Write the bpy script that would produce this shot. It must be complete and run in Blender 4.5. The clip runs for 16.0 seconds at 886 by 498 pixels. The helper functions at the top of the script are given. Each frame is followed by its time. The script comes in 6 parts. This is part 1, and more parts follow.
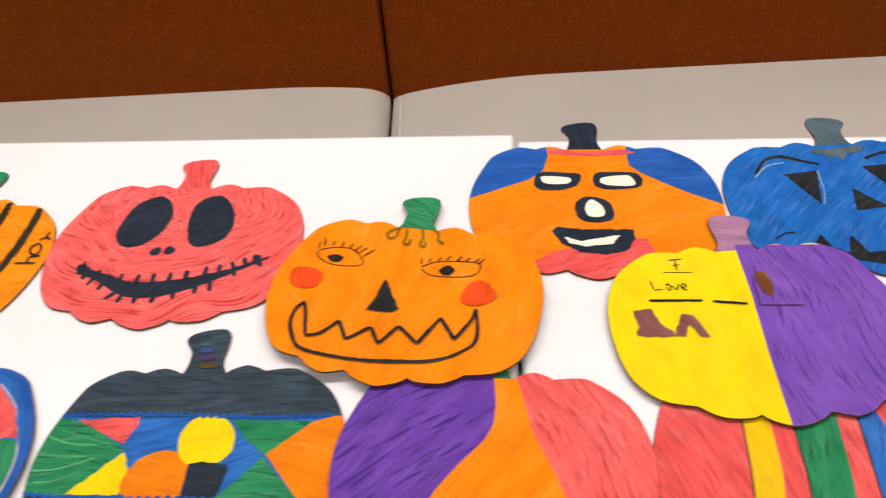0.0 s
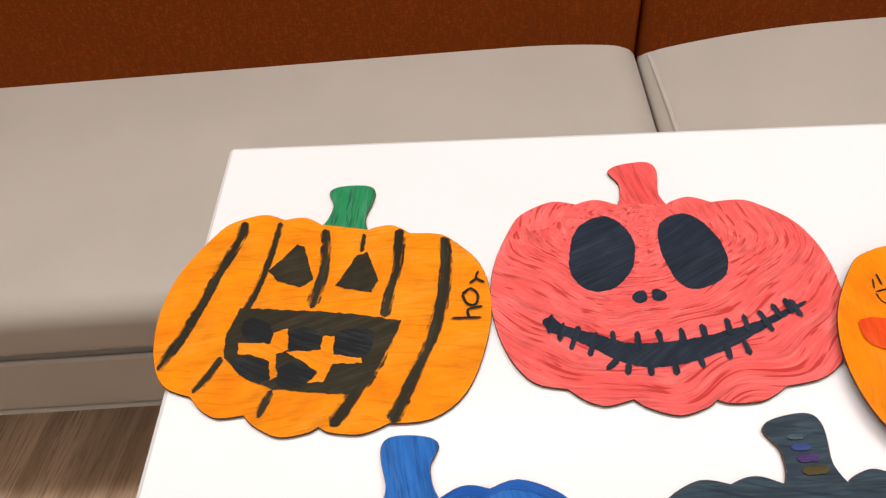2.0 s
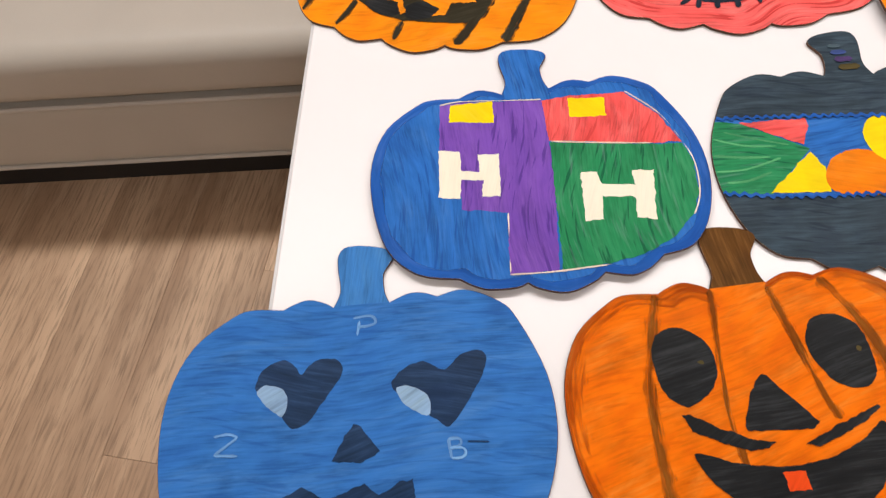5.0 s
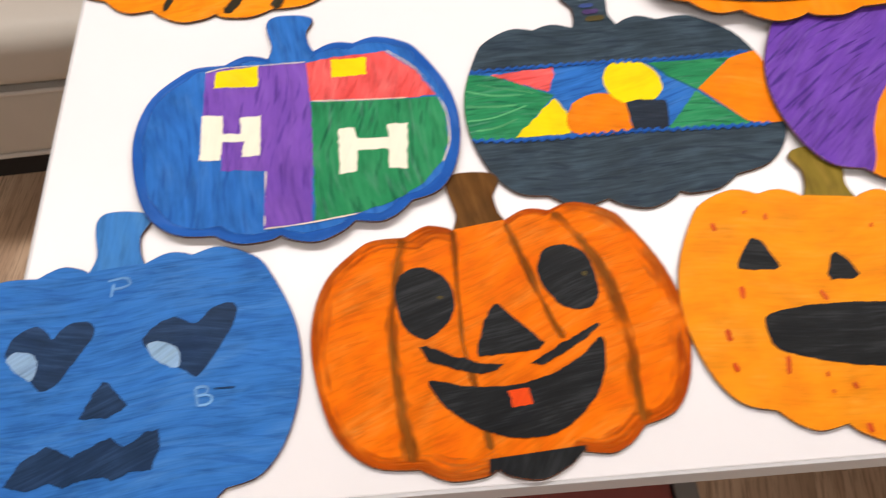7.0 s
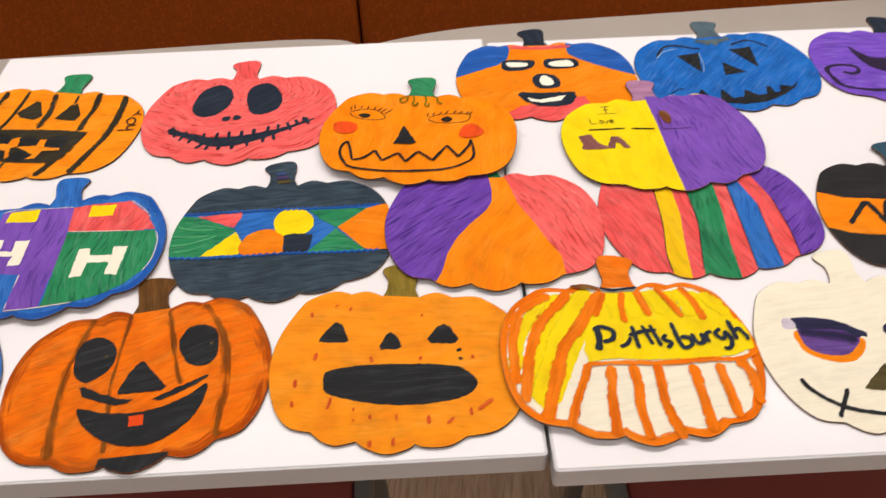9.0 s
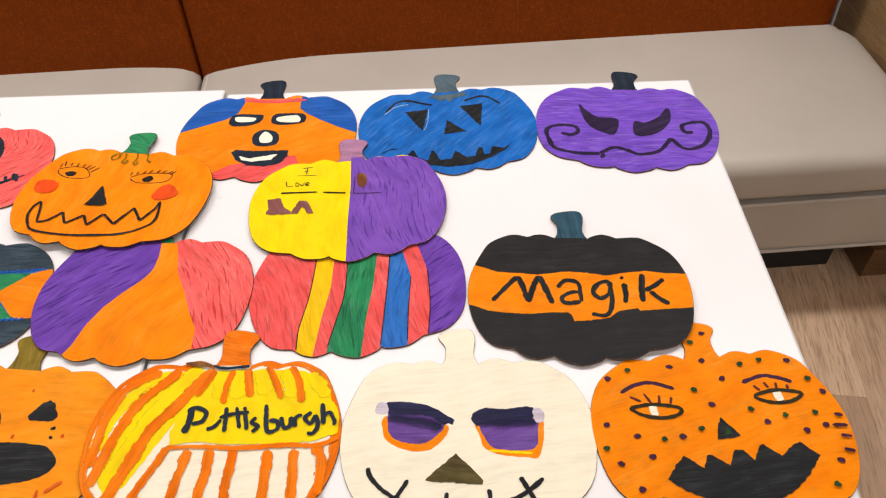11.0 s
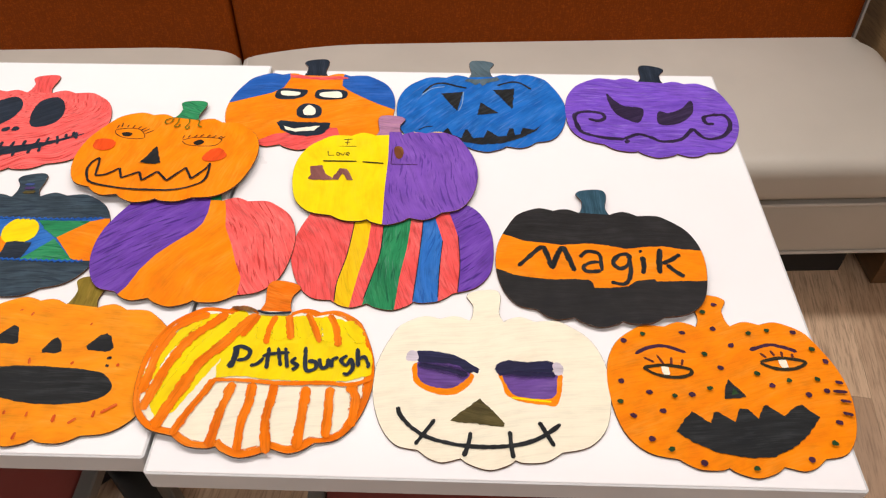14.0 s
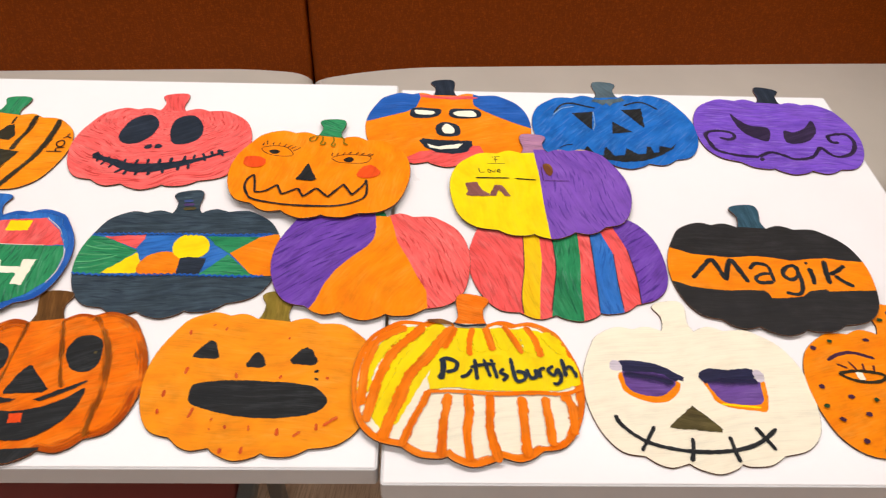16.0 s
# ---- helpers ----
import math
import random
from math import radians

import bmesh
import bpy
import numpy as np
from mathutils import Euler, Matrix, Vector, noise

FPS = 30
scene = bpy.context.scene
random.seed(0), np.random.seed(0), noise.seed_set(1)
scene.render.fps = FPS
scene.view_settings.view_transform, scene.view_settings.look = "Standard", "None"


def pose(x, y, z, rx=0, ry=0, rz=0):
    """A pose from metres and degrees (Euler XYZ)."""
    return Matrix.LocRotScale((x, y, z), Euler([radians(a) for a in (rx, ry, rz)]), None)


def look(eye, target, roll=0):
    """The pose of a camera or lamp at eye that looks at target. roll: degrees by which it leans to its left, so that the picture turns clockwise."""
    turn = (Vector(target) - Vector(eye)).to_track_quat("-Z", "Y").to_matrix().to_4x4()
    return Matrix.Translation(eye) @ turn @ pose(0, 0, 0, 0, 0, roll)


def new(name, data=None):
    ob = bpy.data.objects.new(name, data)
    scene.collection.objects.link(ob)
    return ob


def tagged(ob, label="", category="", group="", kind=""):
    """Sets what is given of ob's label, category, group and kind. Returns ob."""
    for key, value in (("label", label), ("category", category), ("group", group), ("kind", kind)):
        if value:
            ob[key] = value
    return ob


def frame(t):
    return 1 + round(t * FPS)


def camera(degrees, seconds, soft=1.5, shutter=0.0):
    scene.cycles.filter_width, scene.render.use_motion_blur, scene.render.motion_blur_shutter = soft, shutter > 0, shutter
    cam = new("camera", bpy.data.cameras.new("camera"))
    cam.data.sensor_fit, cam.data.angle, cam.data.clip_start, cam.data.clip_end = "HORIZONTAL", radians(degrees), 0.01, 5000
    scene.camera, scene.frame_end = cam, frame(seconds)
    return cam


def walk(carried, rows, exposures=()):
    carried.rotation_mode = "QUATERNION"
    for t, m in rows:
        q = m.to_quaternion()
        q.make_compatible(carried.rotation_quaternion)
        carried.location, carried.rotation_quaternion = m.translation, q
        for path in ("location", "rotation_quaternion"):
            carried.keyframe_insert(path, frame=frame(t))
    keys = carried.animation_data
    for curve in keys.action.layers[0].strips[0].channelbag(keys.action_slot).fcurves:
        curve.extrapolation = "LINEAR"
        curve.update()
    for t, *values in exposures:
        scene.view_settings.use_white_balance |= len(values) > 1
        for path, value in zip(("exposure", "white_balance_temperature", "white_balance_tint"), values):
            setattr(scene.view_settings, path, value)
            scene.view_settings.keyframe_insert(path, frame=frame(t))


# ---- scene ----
cam = camera(61.2, 16.0, soft=1.2, shutter=0.3)
PATH = [
    (0, (-0.021, 0.044, 1.338), (-0.174, 1.391, -0.132), -5.2),
    (0.5, (-0.2, -0.008, 1.362), (-0.289, 1.383, -0.072), -3.5),
    (1, (-0.347, 0.057, 1.33), (-0.47, 1.436, -0.114), -3.6),
    (1.5, (-0.455, 0.183, 1.271), (-0.621, 1.454, -0.265), -6.2),
    (2, (-0.515, 0.232, 1.273), (-0.652, 1.456, -0.303), -6.9),
    (2.5, (-0.551, 0.226, 1.273), (-0.622, 1.457, -0.302), -5.4),
    (3, (-0.563, 0.198, 1.277), (-0.595, 1.424, -0.302), -4.0),
    (3.5, (-0.578, 0.143, 1.28), (-0.605, 1.341, -0.322), -3.6),
    (4, (-0.602, 0.075, 1.282), (-0.633, 1.212, -0.363), -3.8),
    (4.5, (-0.6185, 0.0125, 1.2765), (-0.674, 1.05, -0.433), -4.4),
    (4.7, (-0.617, -0.017, 1.269), (-0.738, 0.99, -0.454), -6.5),
    (6.8, (-0.521, -0.062, 1.255), (-0.485, 0.846, -0.527), -1.2),
    (7, (-0.477, -0.076, 1.263), (-0.415, 0.879, -0.493), -1.1),
    (7.5, (-0.308, -0.125, 1.294), (-0.26, 0.98, -0.373), -1.8),
    (8, (-0.206, -0.144, 1.323), (-0.194, 1.057, -0.276), -2.5),
    (8.5, (-0.17, -0.208, 1.36), (-0.158, 1.073, -0.176), -2.1),
    (9, (-0.115, -0.33, 1.411), (-0.07, 1.046, -0.039), -1.6),
    (9.5, (0.002, -0.333, 1.417), (0.074, 1.11, 0.033), -0.6),
    (10, (0.243, -0.258, 1.411), (0.273, 1.134, -0.024), -0.9),
    (10.2, (0.307, -0.257, 1.435), (0.328, 1.095, -0.039), -1.8),
    (12.5, (0.369, -0.354, 1.502), (0.329, 0.998, 0.029), -1.1),
    (13, (0.357, -0.364, 1.499), (0.316, 1.0, 0.037), -0.7),
    (13.5, (0.338, -0.368, 1.497), (0.294, 0.997, 0.036), -0.5),
    (14, (0.328, -0.364, 1.493), (0.29, 1.005, 0.035), -0.3),
    (14.5, (0.31, -0.355, 1.491), (0.285, 1.019, 0.037), 0.0),
    (15, (0.243, -0.355, 1.488), (0.242, 1.029, 0.045), 0.7),
    (15.5, (0.135, -0.38, 1.489), (0.169, 1.02, 0.061), 1.4),
    (16, (0.036, -0.39, 1.491), (0.099, 1.029, 0.083), 2.3),
]
EXPOSURES = ((0, -0.29), (2.5, -0.33), (4.5, -0.31), (7, -0.17), (8.5, -0.34), (10, -0.28), (12.5, -0.25), (16, -0.24))
walk(cam, [(t, look(eye, target, roll)) for t, eye, target, roll in PATH], EXPOSURES)
STRIP, PANEL = 79, 13

# ---- light: a strip lamp over the bench, unseen square ceiling panels added as fill in the room behind ----
def area_lamp(name, x, y, z, wide, deep, watts, colour=(1.0, 0.945, 0.925)):
    data = bpy.data.lights.new(name, "AREA")
    data.shape, data.size, data.size_y, data.energy, data.color = "RECTANGLE", wide, deep, watts, colour
    ob = new(name, data)
    ob.matrix_world = pose(x, y, z)
    return ob


ROOM_TOP = 2.75
area_lamp("strip_lamp", 0.0, 1.28, ROOM_TOP - 0.04, 4.6, 0.16, STRIP)
for px in (-2.0, 0.0, 2.0):
    for py in (-1.2, -3.4):
        area_lamp("fill_panel", px, py, ROOM_TOP - 0.03, 0.58, 0.58, PANEL)
world = bpy.data.worlds.new("world")
scene.world = world
world.use_nodes = True
world.node_tree.nodes["Background"].inputs[0].default_value = (0.9, 0.93, 1.0, 1)
world.node_tree.nodes["Background"].inputs[1].default_value = 0.03


# ---- materials ----
def lin(r, g, b, k=1.0):
    return tuple(k * ((c / 255) / 12.92 if c <= 10 else ((c / 255 + 0.055) / 1.055) ** 2.4) for c in (r, g, b)) + (1,)


def blank(name, colour, rough=0.5, metal=0.0):
    m = bpy.data.materials.new(name)
    m.use_nodes = True
    n = m.node_tree.nodes
    b = n["Principled BSDF"]
    b.inputs["Base Color"].default_value = colour
    b.inputs["Roughness"].default_value = rough
    b.inputs["Metallic"].default_value = metal
    return m, n, m.node_tree.links, b


def coords(n, l, scale, turn=0.0, kind="Object"):
    tc = n.new("ShaderNodeTexCoord")
    mp = n.new("ShaderNodeMapping")
    mp.inputs["Scale"].default_value = scale
    rot = n.new("ShaderNodeMapping")
    rot.inputs["Rotation"].default_value = (0, 0, radians(-turn))
    l.new(tc.outputs[kind], rot.inputs["Vector"])
    l.new(rot.outputs["Vector"], mp.inputs["Vector"])
    return mp.outputs["Vector"]


def noise_tex(n, l, vec, scale=1.0, detail=3.0, rough=0.55):
    t = n.new("ShaderNodeTexNoise")
    t.inputs["Scale"].default_value = scale
    t.inputs["Detail"].default_value = detail
    t.inputs["Roughness"].default_value = rough
    l.new(vec, t.inputs["Vector"])
    return t.outputs["Fac"]


def remap(n, l, fac, a, b, c, d):
    r = n.new("ShaderNodeMapRange")
    for i, v in enumerate((a, b, c, d)):
        r.inputs[i + 1].default_value = v
    l.new(fac, r.inputs[0])
    return r.outputs[0]


def math_node(n, l, op, a, b):
    m = n.new("ShaderNodeMath")
    m.operation = op
    for i, v in enumerate((a, b)):
        if isinstance(v, (int, float)):
            m.inputs[i].default_value = v
        else:
            l.new(v, m.inputs[i])
    return m.outputs[0]


def mix(n, l, fac, a, b):
    m = n.new("ShaderNodeMix")
    m.data_type = "RGBA"
    for i, v in ((0, fac), (6, a), (7, b)):
        if isinstance(v, (int, float)):
            m.inputs[i].default_value = v
        elif isinstance(v, tuple):
            m.inputs[i].default_value = v
        else:
            l.new(v, m.inputs[i])
    return m.outputs[2]


def bump(n, l, b, height, strength, dist):
    t = n.new("ShaderNodeBump")
    t.inputs["Strength"].default_value = strength
    t.inputs["Distance"].default_value = dist
    l.new(height, t.inputs["Height"])
    l.new(t.outputs["Normal"], b.inputs["Normal"])


def warped(n, l, scale, turn, amount=0.03):
    """Coordinates along a brush direction that drifts and curves."""
    tc = n.new("ShaderNodeTexCoord")
    t = n.new("ShaderNodeTexNoise")
    t.inputs["Scale"].default_value, t.inputs["Detail"].default_value = 7.0, 0.5
    l.new(tc.outputs["Object"], t.inputs["Vector"])
    shift = n.new("ShaderNodeVectorMath")
    shift.operation = "MULTIPLY_ADD"
    shift.inputs[1].default_value = (amount, amount, 0)
    l.new(t.outputs["Color"], shift.inputs[0])
    l.new(tc.outputs["Object"], shift.inputs[2])
    rot, mp = n.new("ShaderNodeMapping"), n.new("ShaderNodeMapping")
    rot.inputs["Rotation"].default_value = (0, 0, radians(-turn))
    mp.inputs["Scale"].default_value = scale
    l.new(shift.outputs[0], rot.inputs["Vector"])
    l.new(rot.outputs[0], mp.inputs["Vector"])
    return mp.outputs[0]


def attribute(n, name):
    t = n.new("ShaderNodeAttribute")
    t.attribute_name = name
    return t.outputs["Fac"]


def round_coords(n, l, scale):
    """Coordinates that run round the middle of a board: along the turn, then outwards."""
    tc = n.new("ShaderNodeTexCoord")
    t = n.new("ShaderNodeTexNoise")
    t.inputs["Scale"].default_value, t.inputs["Detail"].default_value = 9.0, 1.0
    l.new(tc.outputs["Object"], t.inputs["Vector"])
    shift = n.new("ShaderNodeVectorMath")
    shift.operation = "MULTIPLY_ADD"
    shift.inputs[1].default_value = (0.07, 0.08, 0)
    l.new(t.outputs["Color"], shift.inputs[0])
    l.new(tc.outputs["Object"], shift.inputs[2])
    sep = n.new("ShaderNodeSeparateXYZ")
    l.new(shift.outputs[0], sep.inputs[0])
    x = math_node(n, l, "ADD", sep.outputs[0], -0.012)
    y = math_node(n, l, "MULTIPLY", math_node(n, l, "ADD", sep.outputs[1], -0.095), 1.25)
    r = math_node(n, l, "SQRT", math_node(n, l, "ADD", math_node(n, l, "MULTIPLY", x, x), math_node(n, l, "MULTIPLY", y, y)), 0.0)
    turn = math_node(n, l, "MULTIPLY", math_node(n, l, "ARCTAN2", y, x), 0.17)
    out = n.new("ShaderNodeCombineXYZ")
    l.new(math_node(n, l, "MULTIPLY", turn, scale[0]), out.inputs[0])
    l.new(math_node(n, l, "MULTIPLY", r, scale[1]), out.inputs[1])
    return out.outputs[0]


def along(n, l, scale):
    """Coordinates of a single brush line: along it and across it, in metres."""
    out = n.new("ShaderNodeCombineXYZ")
    l.new(math_node(n, l, "MULTIPLY", attribute(n, "run"), scale[0]), out.inputs[0])
    l.new(math_node(n, l, "MULTIPLY", attribute(n, "across"), scale[1]), out.inputs[1])
    info = n.new("ShaderNodeObjectInfo")
    l.new(math_node(n, l, "MULTIPLY", info.outputs["Random"], 50.0), out.inputs[2])
    return out.outputs[0]


def paint_material(name, rgb, turn=0, streak=0.22, blotch=0.18, hatch=0.0, rough=0.5, style="wash", dry=0.0, soft_edge=0.06, gap=0.0):
    """Brush-laid colour: bristle streaks, pooled and thin patches and, where hatched, separate darker and paler strokes."""
    base = lin(*rgb, 0.87 if rgb[0] > 200 else 0.8)
    m, n, l, b = blank(name, base, rough)
    b.inputs["Specular IOR Level"].default_value = 0.06
    line = style == "line"

    def brushed(a, c, drift=0.03, slant=0):
        if line:
            return along(n, l, (a, c))
        return round_coords(n, l, (a, c)) if style == "round" else warped(n, l, (a, c, 1), turn + slant, drift)

    fine = noise_tex(n, l, brushed(24, 520), 1.0, 4.0, 0.65)
    broad = noise_tex(n, l, brushed(11, 120, 0.05, 6), 1.0, 4.0, 0.6)
    soft = noise_tex(n, l, coords(n, l, (26, 26, 26)), 1.0, 4.0)
    s = math_node(n, l, "ADD", remap(n, l, fine, 0.3, 0.7, -streak, streak), remap(n, l, soft, 0.3, 0.7, -blotch, blotch))
    s = math_node(n, l, "ADD", s, remap(n, l, broad, 0.3, 0.7, -streak, streak))
    deep = max(base[:3]) < 0.13
    lift = 2.6 if rgb == COLOURS["black"] else 1.75
    light = tuple(min(1.0, c * (lift if deep else 1.25) + (0.004 if deep else 0.002)) for c in base[:3]) + (1,)
    dark = tuple(c * 0.5 for c in base[:3]) + (1,)
    col = mix(n, l, remap(n, l, s, 0.0, 0.5, 0.0, 0.8), base, light)
    col = mix(n, l, remap(n, l, s, 0.0, -0.5, 0.0, 0.8), col, dark)
    # thin places where the pale wood shows through, and thick ones where the colour pools
    wash = noise_tex(n, l, brushed(13, 40, 0.09, 12), 1.0, 4.0, 0.6)
    grip = noise_tex(n, l, brushed(30, 330), 1.0, 3.0, 0.6)
    thin = math_node(n, l, "MULTIPLY", remap(n, l, wash, 0.48, 0.68, 0.0, 1.0), remap(n, l, grip, 0.4, 0.62, 0.1, 1.0))
    warm = base[0] > base[2]
    pale = tuple(c * 0.74 + w * 0.26 for c, w in zip(base[:3], (0.95, 0.5, 0.46) if warm and base[2] > 0.06 else (0.98, 0.6, 0.12) if warm else [min(0.85, 2.0 * v + 0.12) for v in base[:3]])) + (1,)
    if not deep:
        col = mix(n, l, math_node(n, l, "MULTIPLY", thin, min(0.8, blotch * 3.4)), col, pale)
    pool = tuple(c * f for c, f in zip(base[:3], (0.9, 0.66, 0.6) if warm else (0.7, 0.72, 0.85))) + (1,)
    col = mix(n, l, remap(n, l, wash, 0.47, 0.3, 0.0, min(0.7, blotch * 2.8)), col, pool)
    if hatch:
        # strokes laid one beside the other, their laps darker and the gaps paler
        laps = noise_tex(n, l, brushed(20, 240, 0.06, -7), 1.0, 2.5, 0.5)
        col = mix(n, l, remap(n, l, laps, 0.575, 0.635, 0.0, hatch), col, tuple(c * k for c, k in zip(base[:3], (0.62, 0.36, 0.36) if warm else (0.42, 0.42, 0.55))) + (1,))
        gaps = noise_tex(n, l, brushed(21, 250, 0.05, 4), 1.0, 3.0, 0.55)
        tint = tuple(min(1.0, c * 0.7 + w * 0.3) for c, w in zip(base[:3], (0.95, 0.62, 0.5) if warm else (0.62, 0.6, 0.85))) + (1,)
        col = mix(n, l, remap(n, l, gaps, 0.56, 0.7, 0.0, gap), col, tint)
    l.new(col, b.inputs["Base Color"])
    l.new(remap(n, l, soft, 0.3, 0.7, rough - 0.1, rough + 0.12), b.inputs["Roughness"])
    bump(n, l, b, math_node(n, l, "ADD", fine, broad), 0.35, 0.0004)
    if line:
        # bristles leave the border of a line ragged and its dry stretches open
        bare = noise_tex(n, l, along(n, l, (30, 420)), 1.0, 4.0, 0.7)
        worn = noise_tex(n, l, along(n, l, (22, 60)), 1.0, 2.0, 0.5)
        edge = math_node(n, l, "ADD", attribute(n, "edge"), remap(n, l, bare, 0.25, 0.75, -0.75 * dry, 0.75 * dry))
        edge = math_node(n, l, "ADD", edge, remap(n, l, worn, 0.45, 0.75, 0.0, 0.9 * dry))
        l.new(remap(n, l, edge, 0.96 - soft_edge, 1.02, 1.0, 0.0), b.inputs["Alpha"])
    return m


COLOURS = {
    "cream": (254, 249, 228), "barewood": (240, 230, 214), "orange": (255, 142, 2), "orange2": (250, 136, 8), "orange3": (255, 148, 12), "orange4": (255, 154, 24),
    "dporange": (244, 118, 2), "brightorange": (246, 124, 4), "lightgreen": (90, 175, 118), "redorange": (236, 80, 26), "rustred": (222, 86, 34), "violet": (112, 78, 158),
    "purple": (130, 85, 192), "purpleh": (115, 71, 180), "purpleb": (124, 82, 206), "plum": (72, 36, 62), "dkviolet": (50, 38, 68), "lilac": (214, 204, 216),
    "navy": (40, 40, 74), "navyblack": (38, 48, 62), "black": (36, 38, 40), "charcoal": (43, 42, 43), "ink": (40, 36, 30), "slateblack": (56, 72, 84),
    "teal": (52, 86, 104), "slate": (86, 106, 116), "blue": (48, 116, 202), "blued": (36, 96, 184), "blue2": (28, 109, 198), "blue3": (56, 122, 202),
    "blue4": (66, 134, 208), "dkblue": (38, 62, 96), "paleblue": (150, 186, 222), "skyblue": (118, 172, 232), "green": (44, 144, 92), "dkgreen": (40, 72, 40),
    "yellow": (255, 226, 8), "yellowd": (250, 204, 16), "coral": (242, 92, 90), "coralh": (250, 102, 99), "mauve": (176, 128, 166), "olive": (92, 82, 48),
    "olivestem": (138, 118, 42), "dkolive": (52, 44, 22), "sootolive": (54, 50, 36), "leafolive": (110, 112, 20), "taupe": (138, 88, 84), "umber": (120, 72, 40),
    "brown": (112, 54, 44), "brownstem": (106, 70, 30), "navysoft": (44, 40, 74), "purplesoft": (72, 40, 120), "ribbrown": (142, 74, 8), "edgeorange": (190, 82, 4), "stemblue": (70, 90, 150), "stempurple": (80, 62, 110),
}
HATCHED = {"orange": 0.12, "orange3": 0.25, "coralh": 0.95, "purpleh": 0.9, "coral": 0.5, "purpleb": 0.45, "purple": 0.75, "green": 0.8, "orange4": 0.1, "slateblack": 0.6, "blue": 0.5, "blue3": 0.35, "blue2": 0.22, "dporange": 0.25, "yellowd": 0.25}
DARK = {"black", "navyblack", "charcoal", "ink", "slateblack", "sootolive", "dkolive", "navy", "plum", "dkviolet", "dkblue"}
EVEN = {"orange": 0.09, "orange2": 0.13, "yellow": 0.05, "yellowd": 0.14, "orange3": 0.16, "orange4": 0.1, "dporange": 0.2, "brightorange": 0.24, "purple": 0.2, "blue2": 0.18, "redorange": 0.2}
PATCHY = {"orange": 0.2, "orange2": 0.22, "orange3": 0.26, "orange4": 0.22, "dporange": 0.3, "yellow": 0.14, "blue2": 0.36}
GAPS = {"coralh": 0.4, "green": 0.3, "purpleb": 0.55, "blue2": 0.3, "coral": 0.15, "purpleh": 0.15}
SOFT = {"ribbrown": 0.75, "edgeorange": 0.95, "sootolive": 0.3, "navysoft": 0.8, "purplesoft": 0.9}
DRY = {"barewood": 1.25, "sootolive": 0.7, "navysoft": 0.3, "purplesoft": 0.3, "brightorange": 0.38, "ribbrown": 0.95, "navyblack": 0.28, "black": 0.28, "dkviolet": 0.35, "yellow": 0.3, "cream": 0.45, "rustred": 0.55, "edgeorange": 0.95, "plum": 0.25}
PAINTS = {}


def paint(colour, turn, style="wash"):
    key = (colour, 0 if style != "wash" else round(turn / 15) * 15, style)
    if key not in PAINTS:
        dark, pale = colour in DARK, colour == "cream"
        PAINTS[key] = paint_material("paint_" + colour, COLOURS[colour], key[1], 0.06 if pale else 0.2 if colour == "charcoal" else 0.32 if dark else EVEN.get(colour, 0.3), 0.05 if pale else PATCHY.get(colour, EVEN.get(colour, 0.24)), 0.0 if style == "line" else HATCHED.get(colour, 0.0), 0.42 if dark else 0.55, style, DRY.get(colour, 0.15), SOFT.get(colour, 0.06), GAPS.get(colour, 0.0))
    return PAINTS[key]


def leather(name, rgb, grain, rough, k=0.8, weave=False):
    base = lin(*rgb, k)
    m, n, l, b = blank(name, base, rough)
    if weave:
        fine = noise_tex(n, l, coords(n, l, (460, 460, 85)), 1.0, 2.0, 0.7)
        fine2 = noise_tex(n, l, coords(n, l, (130, 560, 560)), 1.0, 2.0, 0.7)
        fine = math_node(n, l, "MULTIPLY", math_node(n, l, "ADD", fine, fine2), 0.5)
    else:
        fine = noise_tex(n, l, coords(n, l, (grain, grain, grain)), 1.0, 3.0, 0.6)
    soft = noise_tex(n, l, coords(n, l, (5, 5, 5)), 1.0, 3.0)
    b.inputs["Specular IOR Level"].default_value = 0.1 if weave else 0.4
    col = mix(n, l, remap(n, l, soft, 0.3, 0.7, 0.0, 0.5), base, tuple(c * 0.84 for c in base[:3]) + (1,))
    col = mix(n, l, remap(n, l, fine, 0.50 if weave else 0.35, 0.62 if weave else 0.75, 0.0, 0.85 if weave else 0.16), col, tuple(min(1, c * 1.6 + 0.002) for c in base[:3]) + (1,) if weave else tuple(c * 1.2 for c in base[:3]) + (1,))
    l.new(col, b.inputs["Base Color"])
    l.new(remap(n, l, fine, 0.3, 0.7, rough - 0.06, rough + 0.08), b.inputs["Roughness"])
    bump(n, l, b, fine, 0.3 if weave else 0.12, 0.0006)
    return m


